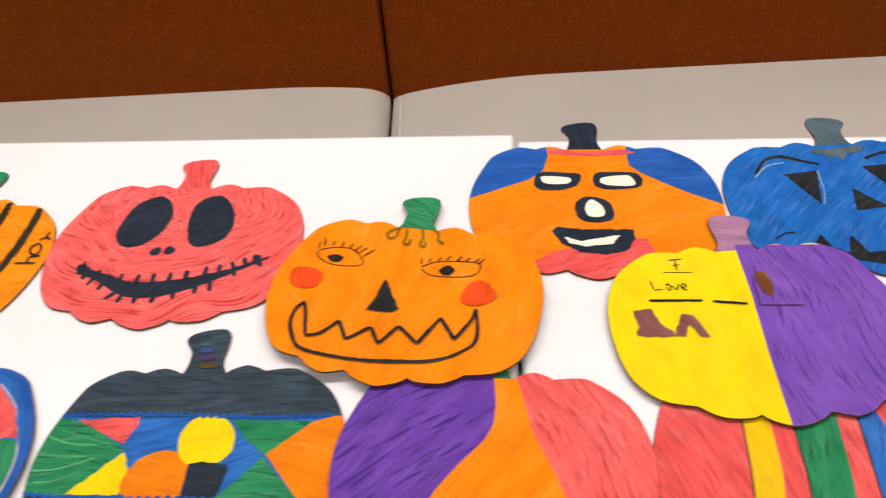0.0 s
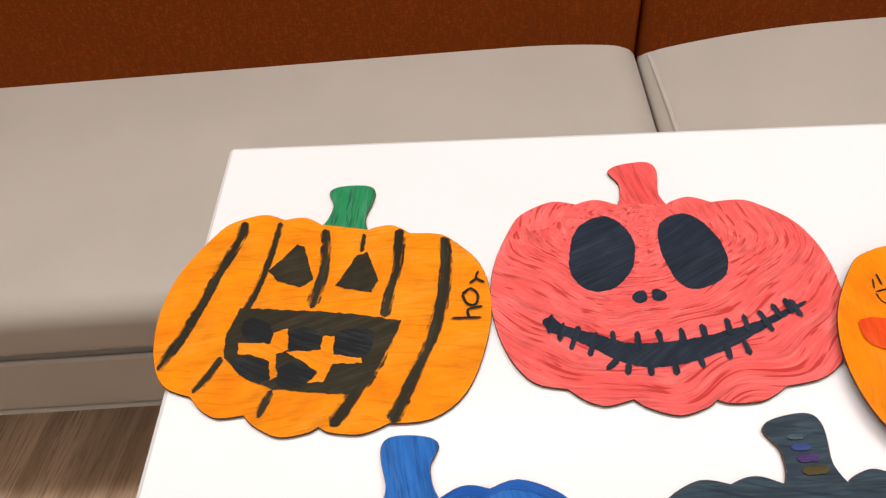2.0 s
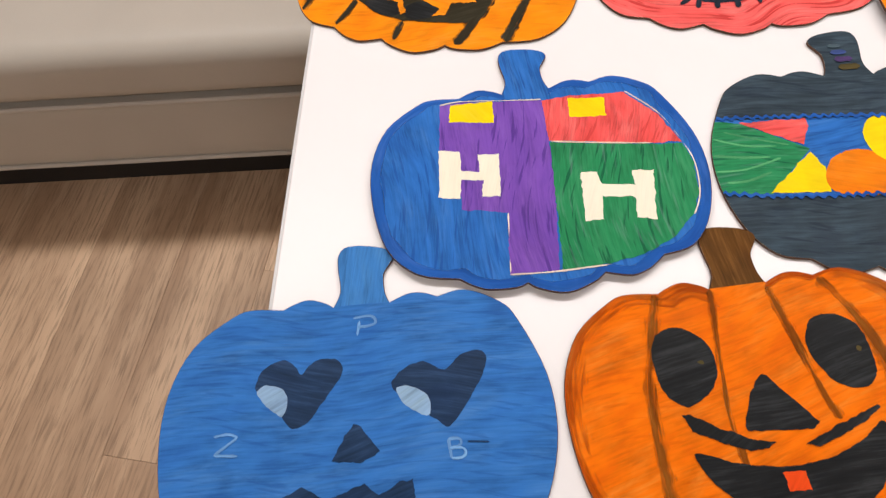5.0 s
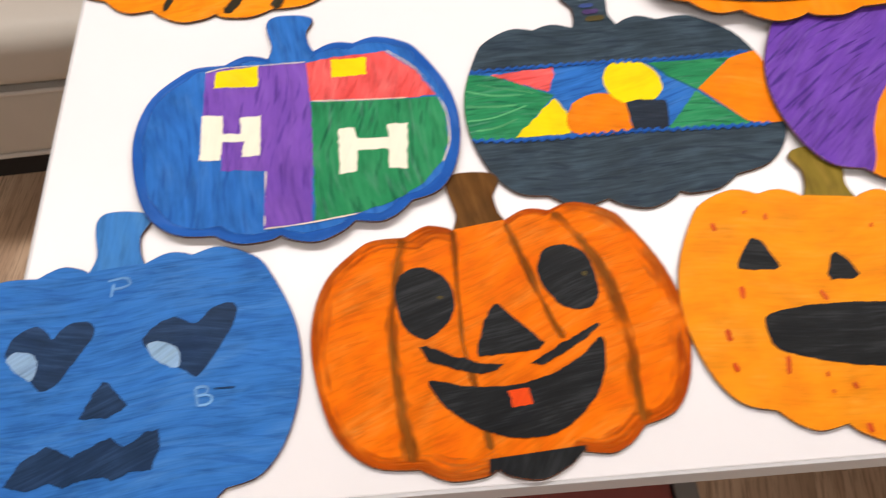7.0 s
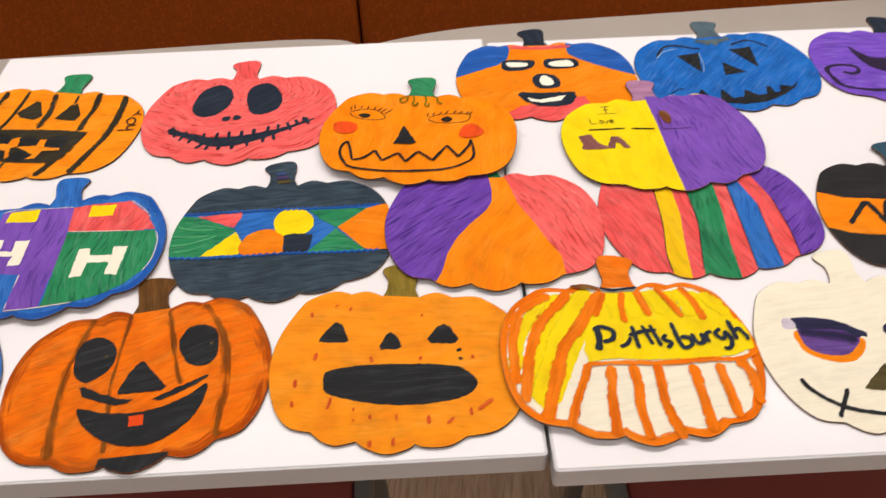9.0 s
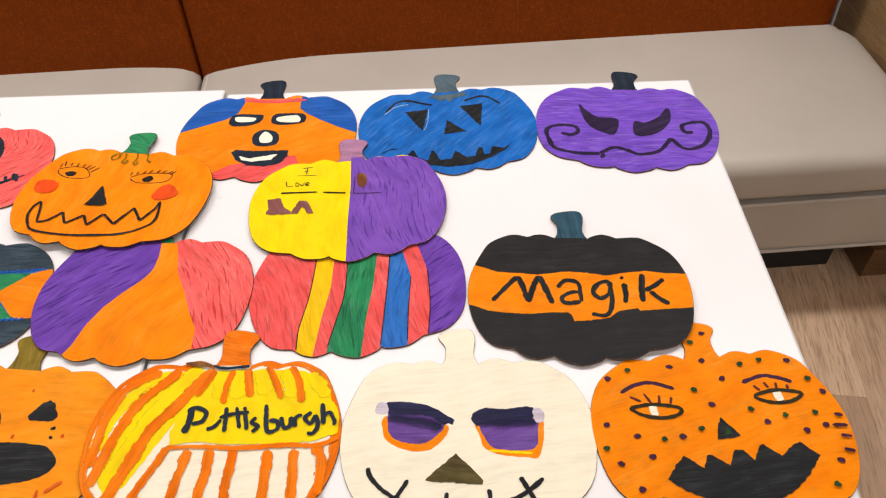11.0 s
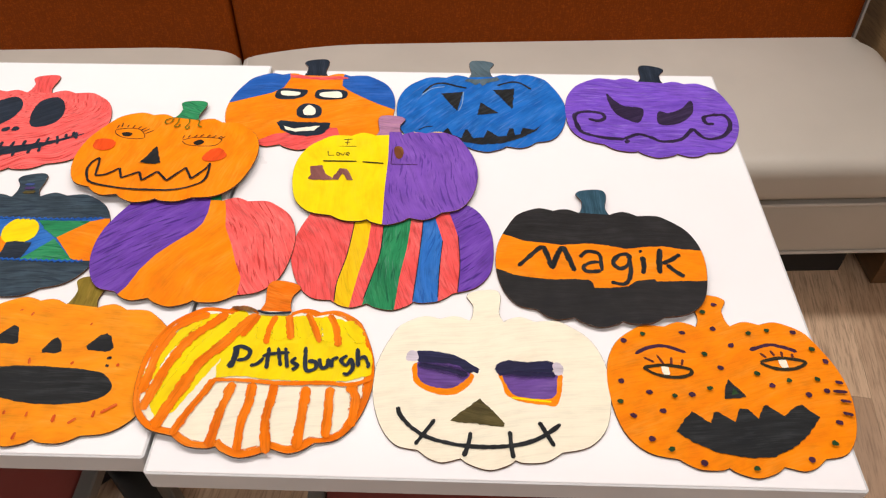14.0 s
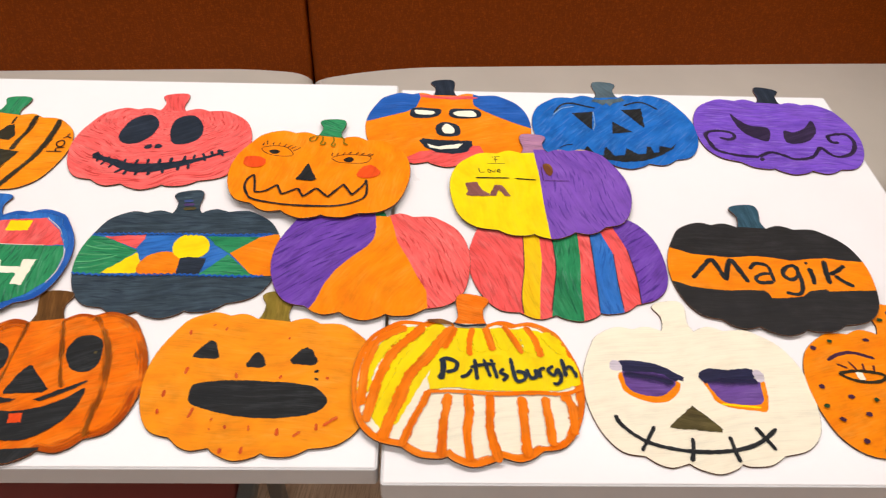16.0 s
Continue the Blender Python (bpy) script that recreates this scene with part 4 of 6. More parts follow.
pumpkin("black wooden pumpkin with orange band and hand lettering", place=(0.5184, 0.3260, -4.68), size=1.006, mirrored=False, base="charcoal", stem="teal", grain=4, lift=(0.0030, 0, -1.1), paint=[
    ("band", "orange_band", "orange", [(-154.3, 28.5), (-130.8, 24.3), (-115.4, 19.6), (-100.9, 13.8), (-72.6, 12.1), (-49.4, 10.0), (-12.8, 16.0), (13.5, 14.1), (35.9, 9.9), (58.6, 14.8), (86.3, 19.1), (108.7, 15.9), (136.8, 15.2), (153.0, 13.5)],
     [(-148.8, -38.3), (-126.4, -42.5), (-111.8, -49.3), (-86.4, -52.3), (-59.3, -53.1), (-40.4, -50.5), (-15.4, -49.5), (-10.0, -54.0), (-11.3, -63.2), (11.6, -61.3), (35.3, -56.4), (46.5, -46.4), (72.1, -40.3), (72.5, -45.3), (103.3, -41.7), (131.2, -39.5), (147.9, -35.1)]),
    ("stroke", "letter_stroke", "black", 6.5, [(-107.0, -33.9), (-91.6, -13.6), (-75.2, 6.8)]),
    ("stroke", "letter_stroke", "black", 7.15, [(-75.2, 6.8), (-68.8, -10.7), (-61.7, -35.2)]),
    ("stroke", "letter_stroke", "black", 7.15, [(-61.7, -35.2), (-55.8, -9.6), (-48.2, 8.0)]),
    ("stroke", "letter_stroke", "black", 7.15, [(-48.2, 8.0), (-40.5, -12.4), (-32.5, -36.8)]),
    ("stroke", "letter_stroke", "black", 5.85, [(-25.6, -11.2), (-15.5, 0.7), (-0.2, -3.1), (2.2, -19.9), (3.3, -32.9)]),
    ("stroke", "letter_stroke", "black", 5.85, [(3.1, -17.9), (-9.9, -18.9), (-21.2, -27.9), (-15.6, -35.4), (2.3, -33.0)]),
    ("stroke", "letter_stroke", "black", 6.5, [(39.7, 0.2), (26.9, -2.9), (18.0, -16.6), (25.9, -27.0), (37.3, -19.1), (40.7, 0.3)]),
    ("stroke", "letter_stroke", "black", 6.5, [(38.9, -1.9), (40.7, -24.8), (36.5, -46.2), (28.1, -53.9), (13.8, -51.1)]),
    ("stroke", "letter_stroke", "black", 7.15, [(57.0, -2.4), (57.7, -23.4), (55.5, -33.6)]),
    ("stroke", "letter_stroke", "black", 5.85, [(53.2, 7.3), (57.3, 5.7)]),
    ("stroke", "letter_stroke", "black", 7.15, [(81.7, 13.7), (78.6, -9.7), (77.4, -31.8)]),
    ("stroke", "letter_stroke", "black", 6.5, [(106.5, 5.7), (93.4, -6.4), (82.0, -13.4)]),
    ("stroke", "letter_stroke", "black", 6.5, [(88.1, -14.9), (97.0, -25.2), (108.7, -34.3)]),
])
pumpkin("half yellow, half purple wooden pumpkin lying on others", place=(0.2188, 0.4968, 3.39), size=1.002, mirrored=True, base="yellow", stem="mauve", grain=85, lift=(0.0044, 0, 0), paint=[
    ("region", "purple_half", "purple", [(4.1, 82.1), (3.3, 18.1), (-0.9, -51.8), (-3.5, -129.8)],
     [(157.8, 73.0), (154.0, 9.1), (149.9, -59.8), (145.3, -138.6)]),
    ("stroke", "letter_stroke", "ink", 1.6, [(-67.0, 65.3), (-51.9, 66.4)]),
    ("stroke", "letter_stroke", "ink", 1.6, [(-59.9, 66.9), (-60.9, 50.9)]),
    ("stroke", "letter_stroke", "ink", 1.2, [(-75.0, 49.7), (-46.0, 48.0)]),
    ("stroke", "letter_stroke", "ink", 1.2, [(-64.5, 58.1), (-56.4, 58.7)]),
    ("stroke", "letter_stroke", "ink", 1.4, [(-89.6, 39.6), (-88.3, 27.5)]),
    ("stroke", "letter_stroke", "ink", 1.4, [(-88.3, 27.5), (-79.3, 28.0)]),
    ("stroke", "letter_stroke", "ink", 1.4, [(-76.0, 31.8), (-73.9, 34.7), (-71.1, 30.5), (-73.3, 26.6), (-76.1, 30.8)]),
    ("stroke", "letter_stroke", "ink", 1.4, [(-70.0, 32.4), (-66.4, 26.2)]),
    ("stroke", "letter_stroke", "ink", 1.4, [(-66.4, 26.2), (-62.9, 34.0)]),
    ("stroke", "letter_stroke", "ink", 1.4, [(-61.2, 28.9), (-56.1, 30.6), (-58.9, 33.8), (-61.2, 28.9), (-56.4, 25.6)]),
    ("stroke", "name_bar", "ink", 3, [(-96.1, 14.9), (-44.2, 11.9)]),
    ("stroke", "name_bar", "ink", 3, [(-36.2, 10.4), (-3.5, 5.4)]),
    ("poly", "brown_shape", "taupe", [(-113.8, 3.0), (-95.7, 4.9), (-89.8, -14.5), (-80.3, -23.1), (-79.6, -29.1), (-113.6, -27.1), (-115.3, -23.0), (-110.9, -16.2)]),
    ("poly", "brown_shape", "taupe", [(-80.6, -28.1), (-69.1, -3.7), (-58.2, -5.3), (-47.7, -31.0), (-56.7, -30.5), (-63.8, -15.0), (-70.7, -29.6)]),
    ("blob", "brown_patch", "umber", [(12.8, 42.5), (23.8, 42.9), (26.8, 25.7), (20.1, 14.1), (13.6, 23.5)]),
    ("stroke", "thin_line", "plum", 1, [(9.5, 37.7), (7.4, 2.8)]),
    ("stroke", "thin_line", "plum", 1, [(7.4, 2.8), (48.3, 0.4)]),
])
pumpkin("rainbow striped wooden pumpkin partly covered by another", place=(0.2387, 0.3486, 4.62), size=0.997, mirrored=False, base="coral", stem="coral", grain=100, turns={"yellow_stripe": 0, "green_stripe": -4, "blue_stripe": -8, "purple_stripe": -50}, paint=[
    ("region", "yellow_stripe", "yellowd", [(-44.6, 78.2), (-51.7, 39.7), (-60.8, -23.8), (-72.9, -74.0), (-76.4, -116.8)],
     [(-23.6, 76.5), (-28.8, 37.8), (-33.9, -12.9), (-46.0, -63.1), (-56.5, -118.5)]),
    ("region", "green_stripe", "green", [(-4.7, 75.0), (-11.6, 27.4), (-17.0, -27.3), (-27.0, -64.7), (-41.5, -119.7)],
     [(31.2, 72.1), (27.3, 36.3), (20.0, -16.3), (8.9, -67.6), (-0.3, -131.0)]),
    ("region", "blue_stripe", "blue", [(50.1, 70.6), (44.2, 34.9), (38.3, -13.8), (31.1, -65.3), (22.3, -124.8)],
     [(56.1, 70.1), (61.3, 35.5), (68.9, -7.2), (61.7, -58.8), (55.2, -127.5)]),
    ("region", "purple_stripe", "purpleh", [(70.8, 90.0), (82.1, 43.9), (90.6, 0.1), (89.3, -53.0), (80.1, -117.5)],
     [(182.4, 80.9), (177.8, 36.2), (173.4, -5.6), (167.1, -58.3), (160.8, -124.0)]),
    ("stroke", "dark_line", "black", 1.3, [(-51.7, 39.7), (-60.8, -23.8), (-72.9, -74.0), (-75.5, -105.9)]),
    ("stroke", "dark_line", "black", 1.3, [(-11.6, 27.4), (-17.0, -27.3), (-27.0, -64.7), (-38.3, -104.9)]),
    ("stroke", "dark_line", "black", 1.3, [(44.2, 34.9), (38.3, -13.8), (31.1, -65.3), (24.4, -111.0)]),
    ("stroke", "dark_line", "black", 1.3, [(68.9, -7.2), (61.7, -58.8), (56.8, -107.6)]),
    ("stroke", "dark_line", "black", 1.3, [(90.6, 0.1), (89.3, -53.0), (82.4, -101.6)]),
])
pumpkin("orange wooden pumpkin with blue patches and white-eyed face", place=(0.0826, 0.6637, -0.49), size=1.010, mirrored=False, base="orange2", stem="navyblack", grain=10, paint=[
    ("clip", "blue_patch", "blued", [(-170.4, -19.2), (-206.6, 116.5), (-56.6, 116.8), (-47.1, 65.9), (-53.9, 38.8), (-69.8, 23.7), (-141.5, -8.9)]),
    ("clip", "blue_patch", "blued", [(45.0, 46.7), (43.8, 68.7), (48.4, 117.7), (145.4, 117.5), (156.7, -28.4), (137.6, -18.5), (108.5, -2.8), (81.3, 15.0), (56.1, 33.8)]),
    ("poly", "red_brow", "coral", [(-49.2, 77.9), (-27.2, 75.1), (-17.2, 72.1), (16.8, 72.4), (37.8, 75.6), (54.8, 68.8), (42.9, 64.7), (9.9, 62.4), (-26.1, 65.1), (-46.2, 68.9)]),
    ("clip", "red_chin", "coral", [(-75.6, -109.4), (-46.8, -88.1), (40.0, -70.4), (51.0, -70.3), (58.2, -92.2), (43.8, -155.3), (-59.2, -156.2)]),
    ("blob", "eye_outline", "navyblack", [(-64.7, 13.7), (-62.8, 29.7), (-52.9, 35.8), (-26.9, 34.1), (-11.8, 30.2), (-15.7, 14.1), (-31.6, 6.0), (-54.6, 4.8)]),
    ("blob", "eye", "cream", [(-56.8, 24.8), (-51.8, 28.8), (-24.8, 25.1), (-26.7, 16.1), (-50.7, 15.8)]),
    ("blob", "eye_outline", "navyblack", [(2.3, 14.3), (5.1, 32.3), (24.1, 34.5), (50.1, 32.7), (57.2, 21.8), (53.3, 9.7), (31.4, 5.6), (12.4, 6.4)]),
    ("blob", "eye", "cream", [(9.3, 19.4), (16.2, 26.4), (39.2, 28.6), (46.2, 23.7), (46.3, 11.7), (18.3, 12.4)]),
    ("blob", "nose", "navyblack", [(-21.3, -28.9), (-18.5, -13.9), (-5.5, -5.8), (12.5, -11.6), (19.6, -23.5), (17.8, -41.6), (-0.2, -46.7), (-16.2, -41.9)]),
    ("blob", "nose_center", "cream", [(-10.3, -26.8), (-7.4, -14.8), (-0.5, -11.7), (9.6, -23.6), (8.7, -36.6), (-5.3, -37.8)]),
    ("poly", "mouth", "navyblack", [(-48.1, -59.1), (-42.1, -53.1), (-14.1, -56.8), (37.9, -57.4), (39.0, -70.4), (29.2, -87.5), (8.2, -93.6), (-19.8, -89.9), (-38.9, -76.1)]),
    ("poly", "teeth", "cream", [(-35.0, -68.0), (-16.9, -73.9), (24.0, -65.5), (14.1, -78.6), (-14.9, -81.8), (-29.9, -77.0)]),
])
pumpkin("blue wooden pumpkin with black carved-style grin", place=(0.3635, 0.6642, 2.63), size=1.010, mirrored=True, base="blue2", stem="slate", grain=40, paint=[
    ("stroke", "eyebrow", "black", 4.6, [(-95.9, 30.2), (-79.8, 53.5), (-60.5, 58.6), (-38.9, 49.6), (-21.2, 42.8)]),
    ("stroke", "light_line", "paleblue", 2, [(-98.1, 25.3), (-80.3, 43.5), (-58.0, 48.5)]),
    ("stroke", "eyebrow", "black", 4.6, [(30.1, 48.5), (54.6, 58.4), (70.4, 54.6), (87.6, 35.8)]),
    ("poly", "eye", "black", [(-65.9, 28.9), (-27.7, 32.1), (-40.2, -21.4)]),
    ("stroke", "light_line", "paleblue", 1.6, [(-27.7, 32.1), (-31.3, -1.8), (-38.2, -21.5)]),
    ("poly", "eye", "black", [(22.5, 35.8), (58.7, 39.1), (51.0, -18.6)]),
    ("poly", "nose", "black", [(-0.1, 1.8), (27.6, -28.5), (-7.7, -32.9)]),
    ("poly", "mouth", "black", [(-68.0, -81.2), (-56.2, -64.7), (-49.1, -84.0), (-35.4, -91.7), (-29.5, -70.9), (-25.4, -70.1), (-17.4, -92.5), (-0.4, -91.3), (6.5, -72.6), (22.8, -89.3), (35.8, -87.9), (41.7, -69.2), (47.7, -69.5), (48.9, -86.5), (58.0, -84.0), (62.8, -68.2), (81.5, -74.0), (93.1, -62.5), (84.4, -76.2), (58.6, -94.0), (29.0, -106.6), (-6.2, -109.0), (-35.8, -100.7), (-53.4, -90.8)]),
    ("stroke", "thin_line", "black", 2, [(-103.5, -69.5), (-92.1, -62.0), (-80.0, -60.6)]),
    ("poly", "stem_drip", "slate", [(-24.3, 64.0), (-19.0, 69.7), (-3.1, 68.0), (17.1, 70.1), (33.2, 73.4), (35.8, 64.2), (22.6, 59.8), (12.4, 55.3), (6.0, 46.6), (1.4, 56.8), (-6.8, 51.2), (-12.5, 58.4)]),
])
pumpkin("purple wooden pumpkin with dark curled moustache face", place=(0.6418, 0.6551, -5.70), size=1.008, mirrored=True, base="purpleb", stem="navyblack", grain=3, paint=[
    ("blob", "eye", "dkviolet", [(-70.4, 33.1), (-58.6, 16.1), (-43.1, 1.6), (-12.5, -3.4), (-19.0, -39.2), (-35.2, -37.8), (-55.8, -22.8), (-67.8, 7.2)]),
    ("blob", "eye", "dkviolet", [(12.1, -8.0), (29.3, -9.3), (50.9, 6.0), (64.8, 27.5), (70.5, 21.0), (67.1, -5.5), (51.4, -29.2), (30.5, -41.3), (10.3, -40.3)]),
    ("stroke", "moustache", "dkviolet", 7, [(-101.2, -40.4), (-86.8, -44.0), (-75.5, -36.8), (-78.8, -24.1), (-98.2, -21.0), (-116.8, -25.8), (-123.7, -36.6), (-121.0, -53.4), (-112.9, -74.7), (-98.1, -82.3), (-74.5, -86.9), (-45.3, -87.0)]),
    ("stroke", "moustache", "dkviolet", 7, [(-45.3, -87.0), (-36.1, -79.1), (-21.7, -71.6), (-4.0, -77.9), (9.8, -85.6), (26.7, -83.9), (44.9, -75.0), (58.1, -55.6), (64.5, -50.0), (77.4, -67.8), (91.7, -70.4), (110.7, -59.4), (121.7, -39.2), (123.8, -19.9), (116.4, -5.6), (98.5, -7.4), (84.2, -15.8), (86.7, -30.7), (98.8, -30.5)]),
    ("stroke", "tooth", "dkviolet", 8, [(-44.3, -97.0), (-38.2, -88.3)]),
])
pumpkin("orange wooden pumpkin with black stripes and square-toothed grin", place=(-0.6585, 0.5888, -9.41), size=1.027, mirrored=False, base="orange3", stem="green", grain=12, paint=[
    ("stroke", "black_stripe", "sootolive", 9, [(-99.7, 71.0), (-97.0, 49.2), (-102.7, 15.8), (-104.7, -14.9), (-109.6, -52.3), (-118.9, -88.2)]),
    ("stroke", "black_stripe", "sootolive", 6, [(-65.8, 74.6), (-62.5, 36.6), (-63.1, -3.0), (-66.5, -24.8)]),
    ("stroke", "black_stripe", "sootolive", 7, [(-70.4, -69.1), (-75.5, -87.1), (-81.9, -103.4)]),
    ("stroke", "black_stripe", "sootolive", 10, [(-21.7, 71.8), (-14.7, 53.7), (-10.9, 24.9), (-10.6, -13.6)]),
    ("stroke", "black_stripe", "sootolive", 4.5, [(14.9, 70.8), (17.4, 49.9)]),
    ("stroke", "black_stripe", "sootolive", 9, [(46.8, 80.1), (52.5, 39.5), (52.7, 8.1), (53.3, -14.1)]),
    ("stroke", "black_stripe", "sootolive", 11, [(61.9, -16.7), (57.6, -51.9), (46.2, -87.3), (35.5, -114.4)]),
    ("stroke", "black_stripe", "sootolive", 10.5, [(87.1, 75.6), (94.5, 43.4), (97.9, -1.7), (93.9, -44.9), (85.5, -79.7), (80.5, -104.9)]),
    ("stroke", "black_stripe", "sootolive", 7, [(-18.9, -92.0), (-23.1, -116.0)]),
    ("poly", "eye", "sootolive", [(-59.6, 18.9), (-50.9, 33.5), (-42.6, 51.1), (-35.2, 49.3), (-16.4, 14.9), (-26.1, 6.2), (-47.9, 9.7)]),
    ("poly", "eye", "sootolive", [(4.4, 12.2), (14.9, 46.4), (23.5, 49.9), (40.2, 22.2), (37.2, 9.6), (18.0, 9.4)]),
    ("poly", "mouth", "sootolive", [(-71.1, -21.5), (-36.1, -18.8), (1.9, -15.5), (34.1, -14.3), (68.8, -15.6), (65.8, -34.3), (56.9, -66.2), (41.1, -87.1), (8.0, -89.5), (-19.1, -91.0), (-48.7, -83.7), (-68.4, -68.7), (-73.8, -48.3), (-71.6, -30.8)]),
    ("blob", "dark_tooth", "black", [(-63.6, -36.5), (-56.7, -29.3), (-39.6, -34.6), (-34.0, -49.9), (-47.3, -55.1), (-59.8, -47.0)]),
    ("blob", "dark_tooth", "black", [(-20.5, -39.5), (-9.5, -32.6), (4.5, -37.4), (7.7, -51.1), (-15.9, -55.0)]),
    ("blob", "dark_tooth", "black", [(18.3, -35.1), (30.5, -29.0), (47.7, -29.2), (48.2, -50.4), (29.8, -55.5), (21.2, -52.9)]),
    ("blob", "dark_tooth", "black", [(-60.8, -71.5), (-44.6, -65.8), (-28.4, -71.2), (-26.2, -85.0), (-46.7, -83.4)]),
    ("blob", "dark_tooth", "black", [(-19.9, -73.9), (-8.2, -64.8), (11.3, -72.8), (4.3, -85.1), (-15.6, -87.4)]),
    ("poly", "tooth", "orange3", [(-60.7, -54.3), (-33.7, -51.8), (-33.5, -40.7), (-23.2, -35.9), (-16.9, -55.1), (-26.1, -60.7), (-18.8, -80.8), (-23.2, -84.6), (-28.9, -68.3), (-42.7, -64.5), (-56.9, -64.8)]),
    ("poly", "tooth", "orange3", [(-18.6, -57.4), (8.9, -51.9), (7.8, -38.9), (17.6, -37.3), (20.6, -55.0), (43.7, -54.2), (46.5, -58.8), (22.9, -62.7), (19.6, -79.5), (6.9, -82.6), (13.3, -72.4), (0.0, -65.5)]),
    ("stroke", "letter_stroke", "ink", 2.4, [(109.1, -7.9), (133.7, -3.8)]),
    ("stroke", "letter_stroke", "ink", 2.4, [(123.9, -5.5), (121.6, 2.3), (132.9, 7.2)]),
    ("stroke", "letter_stroke", "ink", 2.4, [(114.2, 16.3), (120.1, 23.3), (127.2, 17.4), (126.7, 8.2), (119.6, 8.0), (114.2, 16.3)]),
    ("stroke", "letter_stroke", "ink", 2.4, [(124.1, 42.2), (123.2, 35.0), (131.0, 31.2)]),
    ("stroke", "letter_stroke", "ink", 2.4, [(123.4, 34.0), (118.3, 28.1)]),
])
pumpkin("red wooden pumpkin with hollow eyes and stitched grin", place=(-0.3784, 0.6033, -0.82), size=1.029, mirrored=False, base="coralh", stem="coral", grain=25, flow="round", paint=[
    ("blob", "eye", "navyblack", [(-72.0, 26.6), (-62.3, 51.8), (-39.5, 63.1), (-22.3, 49.4), (-16.0, 26.4), (-23.6, 0.3), (-40.4, -15.9), (-60.4, -16.2), (-72.6, -0.4)]),
    ("blob", "eye", "navyblack", [(4.8, 41.7), (10.6, 55.8), (26.5, 64.1), (41.6, 58.3), (54.9, 36.5), (59.2, 12.5), (51.5, -6.6), (30.7, -16.9), (15.6, -11.1), (6.2, 14.8)]),
    ("blob", "nostril", "navyblack", [(-25.2, -25.7), (-20.3, -18.6), (-13.3, -18.5), (-13.2, -26.5), (-20.2, -30.6)]),
    ("blob", "nostril", "navyblack", [(-8.3, -18.5), (-3.4, -16.4), (3.7, -22.3), (-1.2, -28.4), (-8.2, -26.5)]),
    ("blob", "mouth", "navyblack", [(-98.9, -46.8), (-91.0, -42.6), (-81.9, -50.5), (-58.8, -58.2), (-34.6, -66.8), (-7.6, -67.4), (26.3, -62.0), (56.2, -53.5), (81.1, -44.2), (109.9, -30.8), (106.9, -35.8), (81.2, -51.2), (52.4, -68.6), (27.6, -79.9), (-1.3, -88.4), (-25.3, -88.7), (-43.4, -83.0), (-57.5, -74.2), (-78.7, -62.5), (-93.8, -56.7)]),
    ("stroke", "stitch", "navyblack", 5, [(-69.9, -51.3), (-78.5, -73.5)]),
    ("stroke", "stitch", "navyblack", 5, [(-56.8, -57.2), (-64.5, -79.3)]),
    ("stroke", "stitch", "navyblack", 5, [(-43.8, -56.0), (-44.6, -68.0)]),
    ("stroke", "stitch", "navyblack", 5, [(-42.4, -81.9), (-52.3, -91.1)]),
    ("stroke", "stitch", "navyblack", 5, [(-24.8, -56.7), (-26.5, -75.7)]),
    ("stroke", "stitch", "navyblack", 5, [(-34.4, -84.8), (-37.2, -95.9)]),
    ("stroke", "stitch", "navyblack", 5, [(-8.8, -55.5), (-7.6, -72.4)]),
    ("stroke", "stitch", "navyblack", 5, [(-18.4, -85.6), (-19.2, -96.6)]),
    ("stroke", "stitch", "navyblack", 5, [(9.2, -54.2), (9.4, -70.2)]),
    ("stroke", "stitch", "navyblack", 5, [(-0.4, -83.3), (-0.2, -96.3)]),
    ("stroke", "stitch", "navyblack", 5, [(26.1, -51.0), (26.3, -64.0)]),
    ("stroke", "stitch", "navyblack", 5, [(19.5, -74.1), (20.7, -91.0)]),
    ("stroke", "stitch", "navyblack", 5, [(46.1, -45.7), (46.3, -61.7)]),
    ("stroke", "stitch", "navyblack", 5, [(41.4, -68.7), (41.6, -83.7)]),
    ("stroke", "stitch", "navyblack", 5, [(60.0, -42.5), (60.3, -58.5)]),
    ("stroke", "stitch", "navyblack", 5, [(55.4, -65.5), (57.6, -79.5)]),
    ("stroke", "stitch", "navyblack", 5, [(72.0, -39.3), (79.3, -59.2)]),
    ("stroke", "stitch", "navyblack", 5, [(83.9, -33.1), (88.1, -46.1)]),
    ("stroke", "stitch", "navyblack", 5, [(94.8, -28.0), (98.0, -42.9)]),
    ("stroke", "stitch", "navyblack", 5, [(98.8, -28.9), (104.1, -45.8)]),
    ("stroke", "stitch", "navyblack", 5, [(-91.0, -40.6), (-94.8, -58.7)]),
    ("stroke", "stitch", "navyblack", 5, [(-81.9, -48.5), (-86.7, -65.6)]),
])
